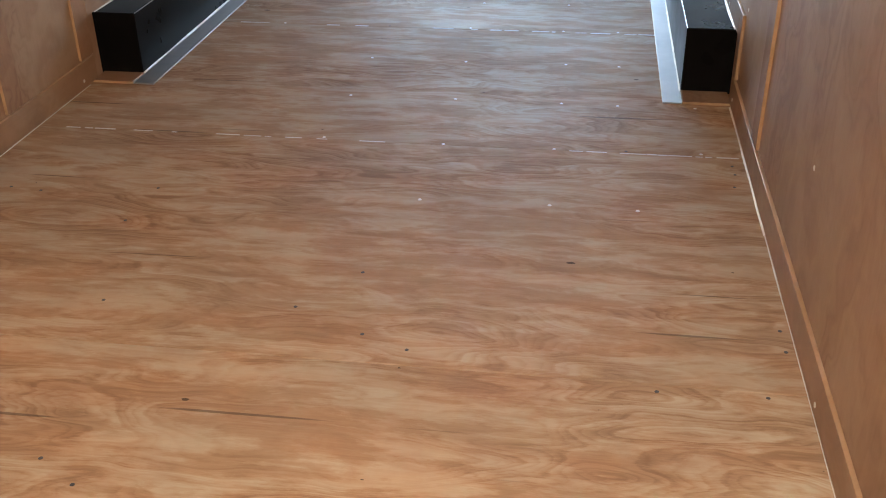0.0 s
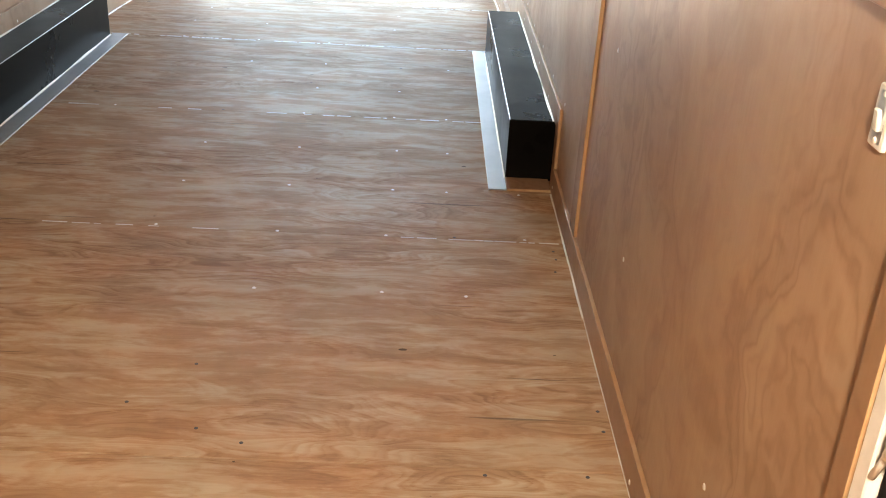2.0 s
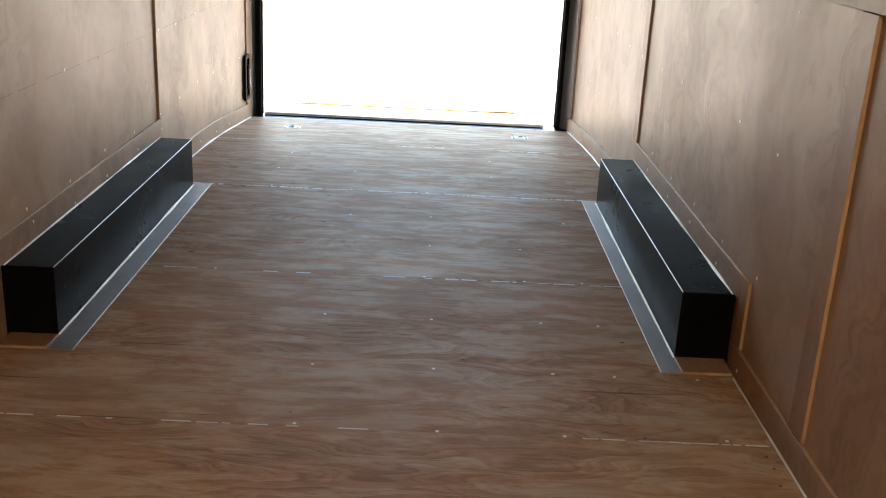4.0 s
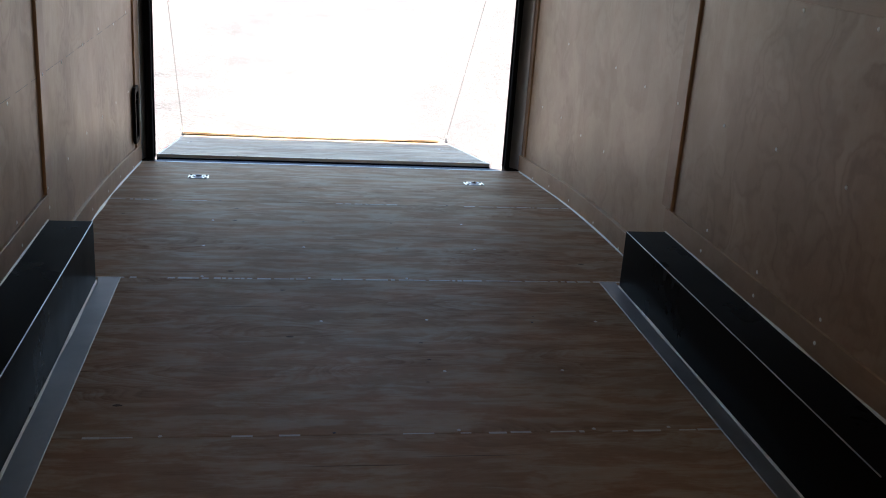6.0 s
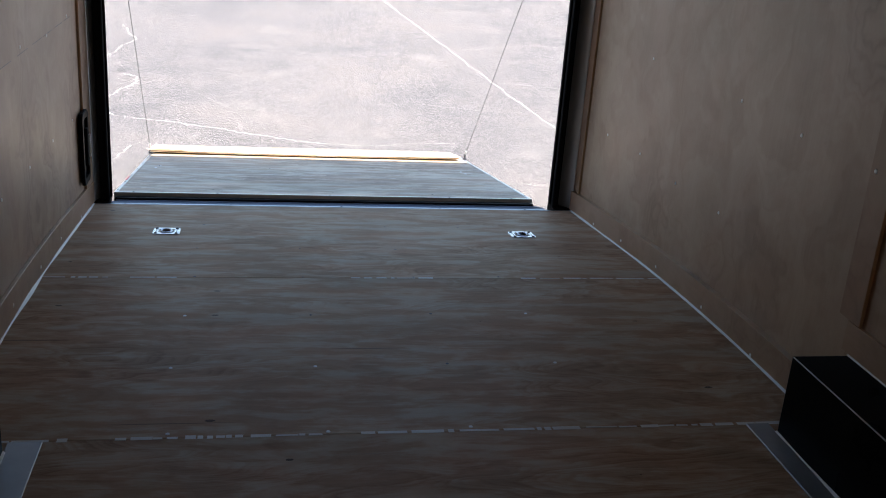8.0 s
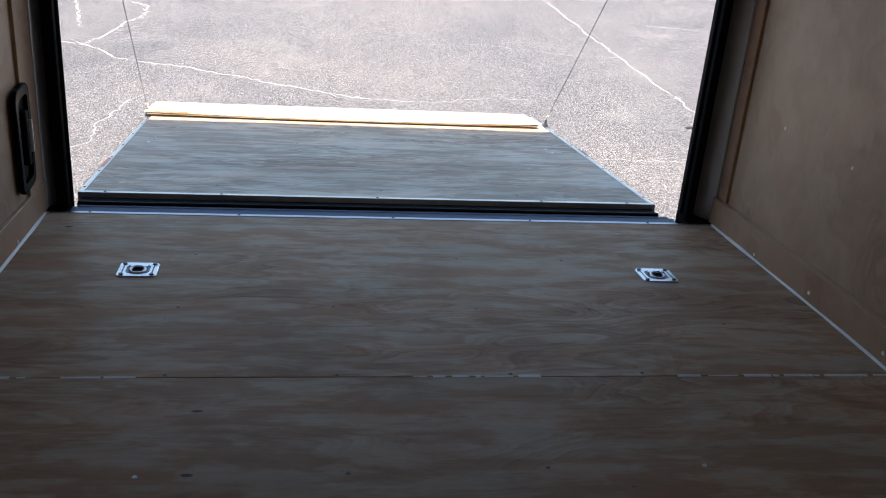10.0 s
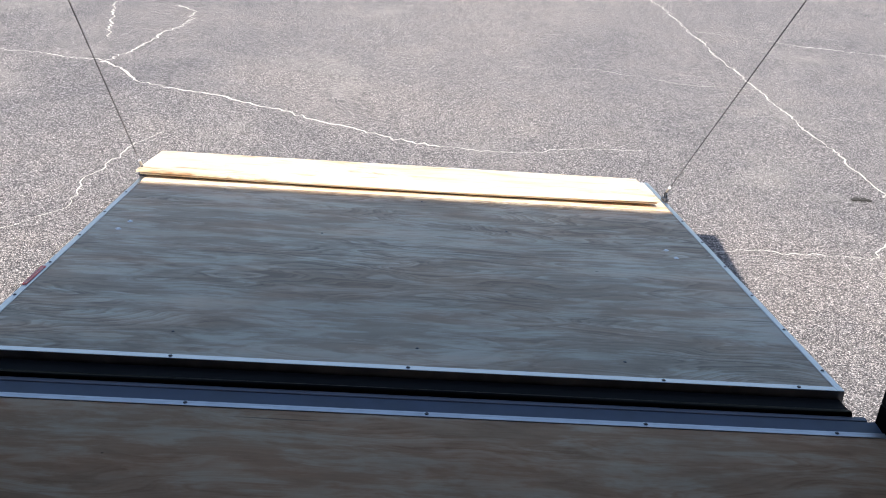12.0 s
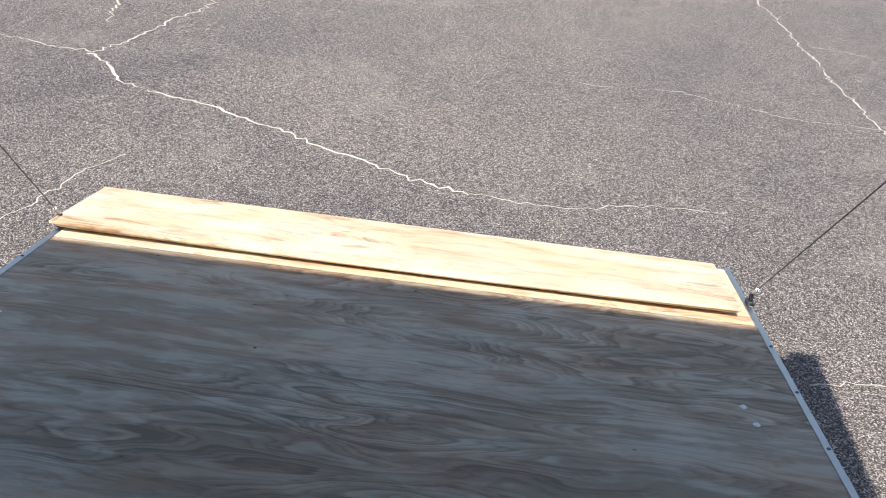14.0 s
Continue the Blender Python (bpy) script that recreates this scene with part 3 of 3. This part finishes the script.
# ---- ramp ----
RAMP_Y, RAMP_LEN, RAMP_W, RAMP_X, RAMP_T, RAMP_Z = 8.73, 2.154, 2.145, -0.047, 0.07, -0.152
RAMP_A = math.degrees(math.asin((GROUND + RAMP_T - RAMP_Z) / RAMP_LEN))
ramp = tagged(new("ramp_door"), "lowered plywood ramp door with aluminium edges and folded flap", "ramp door")
hw = RAMP_W / 2
part("deck", block(-hw + 0.018, hw - 0.018, 0.012, RAMP_LEN - 0.01, -0.02, 0.0), RAMP_PLY, ramp, "weathered grey-brown plywood deck")
part("skin", block(-hw + 0.004, hw - 0.004, 0.004, RAMP_LEN - 0.004, -RAMP_T + 0.002, -0.0205), BODY_SKIN, ramp, "dark outer skin")
for s in (-1, 1):
    a, b = sorted((s * (hw - 0.018), s * hw))
    part("edge_channel", block(a, b, 0.0, RAMP_LEN, -RAMP_T, 0.0035, 0.0015), ALUMINIUM, ramp, "silver aluminium edge channel")
part("near_strip", block(-hw + 0.018, hw - 0.018, 0.0, 0.024, -0.02, 0.0032, 0.001), ALUMINIUM, ramp, "silver aluminium edge strip")
part("far_strip", block(-hw + 0.018, hw - 0.018, RAMP_LEN - 0.016, RAMP_LEN, -RAMP_T, 0.002, 0.001), ALUMINIUM, ramp, "silver aluminium edge strip")
part("hinge_rubber", block(-hw + 0.012, hw - 0.012, -0.075, -0.001, -0.085, -0.016, 0.006, 2), RUBBER, ramp, "black rubber hinge cover")
part("hinge_tube", rod(bmesh.new(), (-hw + 0.018, -0.082, -0.02), (hw - 0.018, -0.082, -0.02), 0.011, 12), BLACK_STEEL, ramp, "black hinge tube", True)
ramp_screw = mesh_of("screw", disc(0.0055, 0.0025, 10, 0.6), DARK_SCREW)
for x in (-0.98, -0.571, -0.003, 0.623, 0.961):
    piece("screw", ramp_screw, ramp, pose(x, 0.012, 0.0032))
for s in (-1, 1):
    for i in range(7):
        piece("screw", ramp_screw, ramp, pose(s * (hw - 0.009), 0.10 + 0.28 * i + 0.02 * s, 0.0035))
bolt = mesh_of("bolt", disc(0.0095, 0.0035, 12, 0.55), GALVANISED)
for s, ys in ((-1, (1.02, 1.115)), (1, (1.04, 1.125))):
    for k, y in enumerate(ys):
        piece("bolt", bolt, ramp, pose((hw - 0.155 if s > 0 else -hw + 0.105) + (0.014 if k else 0.0) * -s, y, 0.0))
for x, y in ((-0.60, 0.17), (0.02, 0.14), (0.55, 0.12), (-0.3, 1.1), (0.35, 1.25), (-0.72, 1.62), (0.05, 1.6)):
    piece("screw", ramp_screw, ramp, pose(x, y, -0.0008))

# flap folded back on the ramp's far end: two plies with a gap below the near edge
FLAP_Y0, FLAP_Y1 = 1.688, 2.13
def bowed(x0, x1, y0, y1, z0, z1, lift):
    """A board whose two ends stand up a little from its middle."""
    bm = block(x0, x1, y0, y1, z0, z1, 0.0015)
    for k in range(1, 16):
        bmesh.ops.bisect_plane(bm, geom=[*bm.verts, *bm.edges, *bm.faces], plane_co=(x0 + (x1 - x0) * k / 16, 0, 0), plane_no=(1, 0, 0))
    for v in bm.verts:
        u = (v.co.x - (x0 + x1) / 2) / ((x1 - x0) / 2)
        v.co.z += lift * u * u * (1.0 - v.co.y / (FLAP_Y1 - FLAP_Y0))
    return bm

deep = FLAP_Y1 - FLAP_Y0
# added board: sunlight on the deck's far end, put in as paler wood
part("flap_bed", block(-hw + 0.019, hw - 0.022, FLAP_Y0 - 0.022, RAMP_LEN - 0.018, 0.0004, 0.0045, 0.001), FLAP_PLY, ramp, "pale board standing in for the sunlit end of the deck")
flap = part("flap", bowed(-hw - 0.008, hw - 0.062, 0.0, deep, 0.0062, 0.0155, 0.009), FLAP_PLY, ramp, "pale sunlit plywood flap")
lower = part("flap_layer", bowed(-hw + 0.003, hw - 0.066, 0.016, deep, -0.002, 0.0035, 0.006), FLAP_PLY, ramp, "lower ply of the flap")
for board in (flap, lower):
    board.matrix_basis = pose(0, FLAP_Y0, 0.016, -1.1, 0, 0)
part("flap_hinge", rod(bmesh.new(), (-hw + 0.06, FLAP_Y1 + 0.006, 0.006), (hw - 0.1, FLAP_Y1 + 0.006, 0.006), 0.006, 8), ALUMINIUM, ramp, "aluminium piano hinge", True)
# stamped marks on the flap, too faint to read
STAMP = [(0.44, 0.56, 0.285, 0.288), (0.44, 0.56, 0.345, 0.348), (0.44, 0.443, 0.288, 0.345), (0.557, 0.56, 0.288, 0.345),
         (0.475, 0.478, 0.295, 0.335), (0.50, 0.515, 0.31, 0.313), (0.53, 0.534, 0.30, 0.33), (0.60, 0.72, 0.305, 0.308),
         (0.60, 0.63, 0.335, 0.338), (0.65, 0.69, 0.325, 0.328), (0.22, 0.25, 0.32, 0.323), (0.28, 0.33, 0.33, 0.333), (0.36, 0.41, 0.315, 0.318)]
for x0, x1, y0, y1 in STAMP:
    m = part("stamp_mark", block(x0, x1, y0, y1, 0.0147, 0.0151), STAMP_INK, ramp)
    m.matrix_basis = pose(0, FLAP_Y0, 0.0165, -1.1, 0, 0)
part("reflector", block(-hw - 0.002, -hw + 0.012, 0.44, 0.60, 0.0036, 0.0062, 0.001), RED_STRIP, ramp, "red strip on the edge channel")
EYES = {-1: 1.76, 1: 1.84}
for s in (-1, 1):
    bm = bmesh.new()
    bm_box(bm, s * hw - 0.012, s * hw + 0.012, EYES[s] - 0.02, EYES[s] + 0.02, 0.002, 0.016, 0.003, 1)
    torus(bm, Matrix.Translation((s * hw, EYES[s], 0.026)) @ pose(0, 0, 0, 0, 90, 0), 0.012, 0.004, 14, 6)
    part("cable_eye", bm, DARK_SCREW, ramp, "dark steel cable eye")
ramp.matrix_basis = pose(RAMP_X, RAMP_Y, RAMP_Z, RAMP_A, 0, 0)

# ramp cables
for s, top in ((-1, (-1.112, REAR + 0.05, 1.74)), (1, (1.036, REAR + 0.05, 1.57))):
    foot = ramp.matrix_basis @ Vector((s * hw, EYES[s], 0.034))
    base = thing("ramp_cable", rod(bmesh.new(), foot, top, 0.0019, 6), CABLE, "thin dark wire rope holding the ramp door", "cable", "ramp cables", smooth=True)
    way = (Vector(top) - foot).normalized()
    part("ferrule", rod(bmesh.new(), foot + way * 0.02, foot + way * 0.06, 0.006, 8), ALUMINIUM, base)

# ---- side door ----
side_door = tagged(new("door_1"), "closed side door with black frame and cable latch", "door", kind="structure")
XW = WIDE[1] + 0.002
part("jamb", block(WIDE[1] - 0.008, WIDE[1] + 0.034, SIDE_F - 0.02, SIDE_F + 0.01, -0.02, SIDE_TOP + 0.0, 0.002), WHITE_PAINT, side_door, "cream white jamb edge")
part("jamb", block(WIDE[1] - 0.008, WIDE[1] + 0.034, SIDE_N - 0.01, SIDE_N + 0.02, -0.02, SIDE_TOP + 0.0, 0.002), WHITE_PAINT, side_door, "cream white jamb edge")
part("head", block(WIDE[1] - 0.008, WIDE[1] + 0.034, SIDE_N - 0.01, SIDE_F + 0.01, SIDE_TOP + 0.001, SIDE_TOP + 0.019, 0.002), WHITE_PAINT, side_door)
part("sill", block(WIDE[1] - 0.008, WIDE[1] + 0.034, SIDE_N + 0.021, SIDE_F - 0.021, -0.02, 0.012, 0.002), ALUMINIUM, side_door)
for y0, y1 in ((SIDE_F - 0.075, SIDE_F - 0.0205), (SIDE_N + 0.0205, SIDE_N + 0.075)):
    part("stile", block(WIDE[1] + 0.006, WIDE[1] + 0.034, y0, y1, 0.013, SIDE_TOP, 0.006, 2), RUBBER, side_door, "glossy black stile")
part("panel", block(WIDE[1] + 0.012, WIDE[1] + 0.03, SIDE_N + 0.0755, SIDE_F - 0.0755, 0.013, SIDE_TOP), WALL_PLY, side_door)
bm = torus(bmesh.new(), Matrix.Translation((WIDE[1] - 0.003, SIDE_F - 0.05, 0.83)) @ pose(0, 0, 0, 0, 90, 0), 0.014, 0.006, 18, 8)
bm_box(bm, WIDE[1] - 0.006, WIDE[1] + 0.008, SIDE_F - 0.07, SIDE_F - 0.03, 0.83, 0.855, 0.004, 1)
part("latch_ring", bm, GALVANISED, side_door, "zinc latch ring", True)
bm = rod(bmesh.new(), (WIDE[1] - 0.004, SIDE_F - 0.048, 0.833), (WIDE[1] - 0.004, SIDE_F - 0.02, 0.77), 0.0045, 8)
rod(bm, (WIDE[1] - 0.004, SIDE_F - 0.05, 0.835), (WIDE[1] - 0.004, SIDE_F - 0.042, 0.812), 0.008, 8)
part("latch_cord", bm, WHITE_PAINT, side_door, "white latch cord", True)

# switch plate on the right wall
switch = tagged(new("light_switch"), "white switch plate with two chrome screws on plywood wall", "light switch")
part("plate", rounded_plate(0.082, 0.148, 0.011, 0.008), WHITE_PAINT, switch)
part("insert", moved(rounded_plate(0.05, 0.122, 0.0008, 0.005), pose(0, 0, 0.0112)), GALVANISED, switch, "grey metal face")
part("rocker", moved(block(-0.012, 0.012, -0.026, 0.026, 0.0, 0.012, 0.003, 2), pose(0, -0.005, 0.0115, 8)), WHITE_PAINT, switch, "white rocker")
for sy in (-1, 1):
    b = part("screw", disc(0.008, 0.004, 12, 0.7), ZINC, switch)
    b.matrix_basis = pose(0, sy * 0.055, 0.0118)
switch.matrix_basis = Matrix.Translation((WIDE[1], 1.594, 1.117)) @ Matrix.Scale(0.48, 4) @ Matrix(((0, 0, -1, 0), (-1, 0, 0, 0), (0, 1, 0, 0), (0, 0, 0, 1)))

# flush black handle plate on the left wall by the rear post
pull = tagged(new("latch_housing"), "black plastic latch housing on the plywood wall", "latch housing")
part("rim", rounded_plate(0.16, 0.33, 0.016, 0.035, 6, (0.054, 0.134, 0.02)), BLACK_STEEL, pull)
part("recess", rounded_plate(0.112, 0.272, 0.003, 0.02), RUBBER, pull, "dark recess")
part("lever", block(-0.012, 0.02, -0.085, 0.09, 0.002, 0.024, 0.005, 2), RUBBER, pull, "black lever")
part("tab", block(0.024, 0.034, -0.05, 0.055, 0.012, 0.03, 0.002, 1), WHITE_PAINT, pull, "pale tab")
pull.matrix_basis = Matrix.Translation((-WIDE[-1] + TRIM_T - 0.002, 8.36, 0.172)) @ Matrix(((0, 0, 1, 0), (1, 0, 0, 0), (0, 1, 0, 0), (0, 0, 0, 1)))

# ceiling dome lamp
lamp = tagged(new("ceiling_lamp"), "round white dome lamp, lit, under the ceiling", "ceiling lamp")
part("rim", disc(0.085, 0.012, 32, 0.95), WHITE_PAINT, lamp).matrix_basis = pose(0, 0, 0.007)
n = Nodes("lamp_diffuser")
n.bsdf.inputs["Emission Color"].default_value = (1.0, 0.90, 0.78, 1)
n.bsdf.inputs["Emission Strength"].default_value = 6.0
part("diffuser", disc(0.06, 0.012, 24, 1.2), n.done((0.9, 0.88, 0.84), 0.4), lamp, "glowing diffuser").matrix_basis = pose(0, 0, -0.006)
lamp.matrix_basis = pose(*DOME)
ld = bpy.data.lights.new("dome_light", "POINT")
ld.shadow_soft_size, ld.energy, ld.color = 0.06, DOME_WATT, (1.0, 0.90, 0.78)
new("dome_light", ld).matrix_basis = pose(DOME[0], DOME[1], DOME[2] - 0.085)

# ---- cracks in the asphalt ----
def crack(points, width, seed):
    rnd = random.Random(seed)
    pts = [Vector((x - 0.012, y, 0)) for x, y in points]
    line = []
    for a, b in zip(pts, pts[1:]):
        n = max(2, int((b - a).length / 0.03))
        perp = (b - a).normalized().cross(Vector((0, 0, 1)))
        for i in range(n):
            p = a.lerp(b, i / n)
            line.append(p + perp * (rnd.gauss(0, 0.010) + 0.03 * noise.noise((p.x * 3, p.y * 3, seed))))
    line.append(pts[-1])
    bm = bmesh.new()
    rows = []
    for i, p in enumerate(line):
        q = line[min(i + 1, len(line) - 1)] - line[max(i - 1, 0)]
        perp = q.normalized().cross(Vector((0, 0, 1)))
        w = width * max(0.1, 0.75 + 0.55 * rnd.random() + 0.9 * noise.noise((p.x * 6, p.y * 6, 3.0))) * 0.8 * (0.6 if i in (0, len(line) - 1) else 1.0)
        rows.append((bm.verts.new((p.x + perp.x * w / 2, p.y + perp.y * w / 2, GROUND + 0.004)), bm.verts.new((p.x - perp.x * w / 2, p.y - perp.y * w / 2, GROUND + 0.004))))
    for (a, b), (c, d) in zip(rows, rows[1:]):
        bm.faces.new((a, b, d, c))
    part("crack", bm, CRACK, ground, "pale sand-filled crack")

crack([(-4.2, 12.9), (-3.2, 12.66), (-2.405, 12.53), (-1.808, 12.443)], 0.011, 1)
crack([(-1.808, 12.443), (-1.66, 12.28), (-1.538, 12.097)], 0.02, 2)
crack([(-1.538, 12.097), (-1.029, 11.904), (-0.437, 11.597), (-0.142, 11.425), (0.12, 11.34)], 0.012, 3)
crack([(0.12, 11.34), (0.315, 11.329), (0.491, 11.327), (0.83, 11.444), (1.15, 11.48)], 0.006, 4)
crack([(-1.808, 12.443), (-1.72, 12.7), (-1.667, 12.956), (-1.57, 13.35), (-1.545, 13.779), (-1.70, 13.92)], 0.013, 5)
crack([(-1.93, 12.95), (-2.03, 13.419), (-2.12, 13.85), (-2.054, 14.145), (-1.96, 15.0), (-1.817, 16.049), (-2.1, 17.2)], 0.011, 6)
crack([(-1.23, 11.33), (-1.284, 11.209), (-1.42, 10.688), (-1.382, 10.422), (-1.54, 10.219), (-1.75, 9.9)], 0.006, 7)
crack([(1.65, 23.0), (1.773, 19.781), (1.95, 16.2), (2.065, 13.633), (2.165, 12.163), (2.242, 10.909), (2.30, 9.9)], 0.010, 8)
crack([(0.605, 12.883), (1.116, 12.949), (1.715, 12.705), (2.119, 12.733)], 0.006, 9)
crack([(1.2, 10.31), (1.232, 10.323), (1.442, 10.367), (1.85, 10.33), (2.0, 10.52), (2.24, 10.62)], 0.006, 10)
crack([(2.1, 14.2), (2.9, 13.9), (4.2, 13.7), (5.6, 13.0)], 0.008, 11)
crack([(1.95, 16.2), (3.2, 17.0), (4.4, 16.6)], 0.008, 12)
bm = bmesh.new()
for i in range(5):
    bmesh.ops.create_icosphere(bm, subdivisions=1, radius=0.014, matrix=Matrix.Translation((2.071 + 0.017 * (i - 2), 10.974 + 0.012 * (i % 2), GROUND + 0.005)) @ Matrix.Diagonal((1.4, 0.9, 0.5, 1)))
thing("dead_leaf", bm, DARK_STAIN, "small dark dead leaf lying on the asphalt", "leaf")

# ---- sheets and fasteners ----
JOINTS = [FRONT, 1.17, 2.39, 3.61, 4.852, 6.10, 7.32, REAR - 0.0245]
screw = mesh_of("screw", disc(0.0062, 0.0018, 8, 0.8), ZINC)
screw_dull = mesh_of("screw", disc(0.0052, 0.0008, 8, 0.8), DARK_SCREW)
rnd = random.Random(4)
COLUMNS = [(3.0, 0.216, 0.603, 0.842), (4.2, -0.178, 0.221, 0.6, 0.811, 1.07), (5.4, -0.68, -0.195, 0.186, 0.575, 0.822), (9.0, -0.645, -0.235, 0.16, 0.505)]
# dark countersunk heads and gouges in the near sheets
MARKS = [(-1.04, 3.143), (-0.936, 3.13), (-1.164, 3.129), (-0.585, 3.188), (-1.046, 2.871), (-1.021, 2.809), (-0.598, 2.976), (-0.86, 2.514), (-0.476, 2.565),
         (0.011, 2.595), (0.141, 2.777), (0.2, 2.499), (0.315, 2.45), (-0.346, 1.991), (-0.248, 1.927), (1.172, 2.635), (1.174, 2.55), (0.878, 2.366), (1.112, 2.373), (1.154, 3.551), (1.157, 3.49), (1.146, 3.401)]
for a, b in zip(JOINTS, JOINTS[1:]):
    sheet = part("plywood_sheet", bent(block(-WIDE[-1] + 0.002, WIDE[1] - 0.002, a + 0.0012, b - 0.0012, -0.0205, 0.0, 0.0012)), FLOOR_PLY, floor)
    if b > 3.0:
        for k in range(3):
            y = a + (0.012 if k == 0 else 0.4115 * k)
            columns = next(row[1:] for row in COLUMNS if y < row[0] + 0.6 or row[0] == 9.0)
            for x in columns:
                if rnd.random() < 0.06 or y < 3.0:
                    continue
                sx, sy = x + rnd.gauss(0, 0.008), y + rnd.gauss(0, 0.004)
                piece("screw", screw if rnd.random() < 0.85 and y < 7 else screw_dull, sheet, pose(sx, sy, fall(sy), -5.5 if sy > 7.4 else 0))
    for x, y in MARKS:
        if a < y < b:
            piece("screw", screw_dull, sheet, pose(x, y, 0.0))
# scuffed varnish and light caught on sheet edges, put in as pale slivers
for y in JOINTS[3:-1]:
    bm = bmesh.new()
    x = -WIDE[-1] + 0.02
    while x < WIDE[1] - 0.02:
        w = rnd.uniform(0.012, 0.09)
        if rnd.random() < 0.28 + 0.6 * max(0.0, noise.noise((x * 1.9, y * 1.7, 4.0)) * 1.8) + (0.5 if abs(y - 6.1) < 0.1 or (y < 4 and x > 0.6) else 0.0):
            h = rnd.uniform(0.0012, 0.0034) * (1.0 if y < 4 else 1.7 if y < 5 else 2.6 if y < 7 else 2.0)
            o = rnd.gauss(0, 0.0006)
            bm_box(bm, x, min(x + w, WIDE[1] - 0.02), y - h + o, y + h + o, -0.004 + fall(y), 0.0009 + fall(y))
        x += w + rnd.uniform(0.0, 0.02)
    part("joint_filler", bm, CAULK, floor, "pale broken line in the sheet joint, for scuffs and edges catching light")

nail = mesh_of("nail", disc(0.0068, 0.0018, 8, 0.8), ZINC)
for side, wall in ((-1, wall_left), (1, wall_right)):
    for j in range(-2, 15):
        y = 6.52 + 0.42 * (j - 10) - (0.03 if side < 0 else 0.0)
        for z in (0.03, 0.36, 0.768, 1.185, 1.6):
            if side > 0 and y < SIDE_F + 0.2:
                continue
            if z < 0.2 and 4.0 < y < 6.1:
                z = 0.28
            if rnd.random() < (0.1 if y > 3.6 else 0.75) or y > REAR_BATTEN[side] - 0.05:
                continue
            depth = REAR_T[side] if z == 0.03 and y > 6.07 else TRIM_T if z in (0.03, 0.28) or min(abs(y - k) for k in BATTENS[side]) < 0.045 else 0.0
            piece("nail", nail, wall, Matrix.Translation((side * (WIDE[side] - depth), y + rnd.gauss(0, 0.012), z + rnd.gauss(0, 0.012) + (fall(y) if z < 0.1 else 0.0))) @ pose(0, 0, 0, 0, -90 * side, 0))
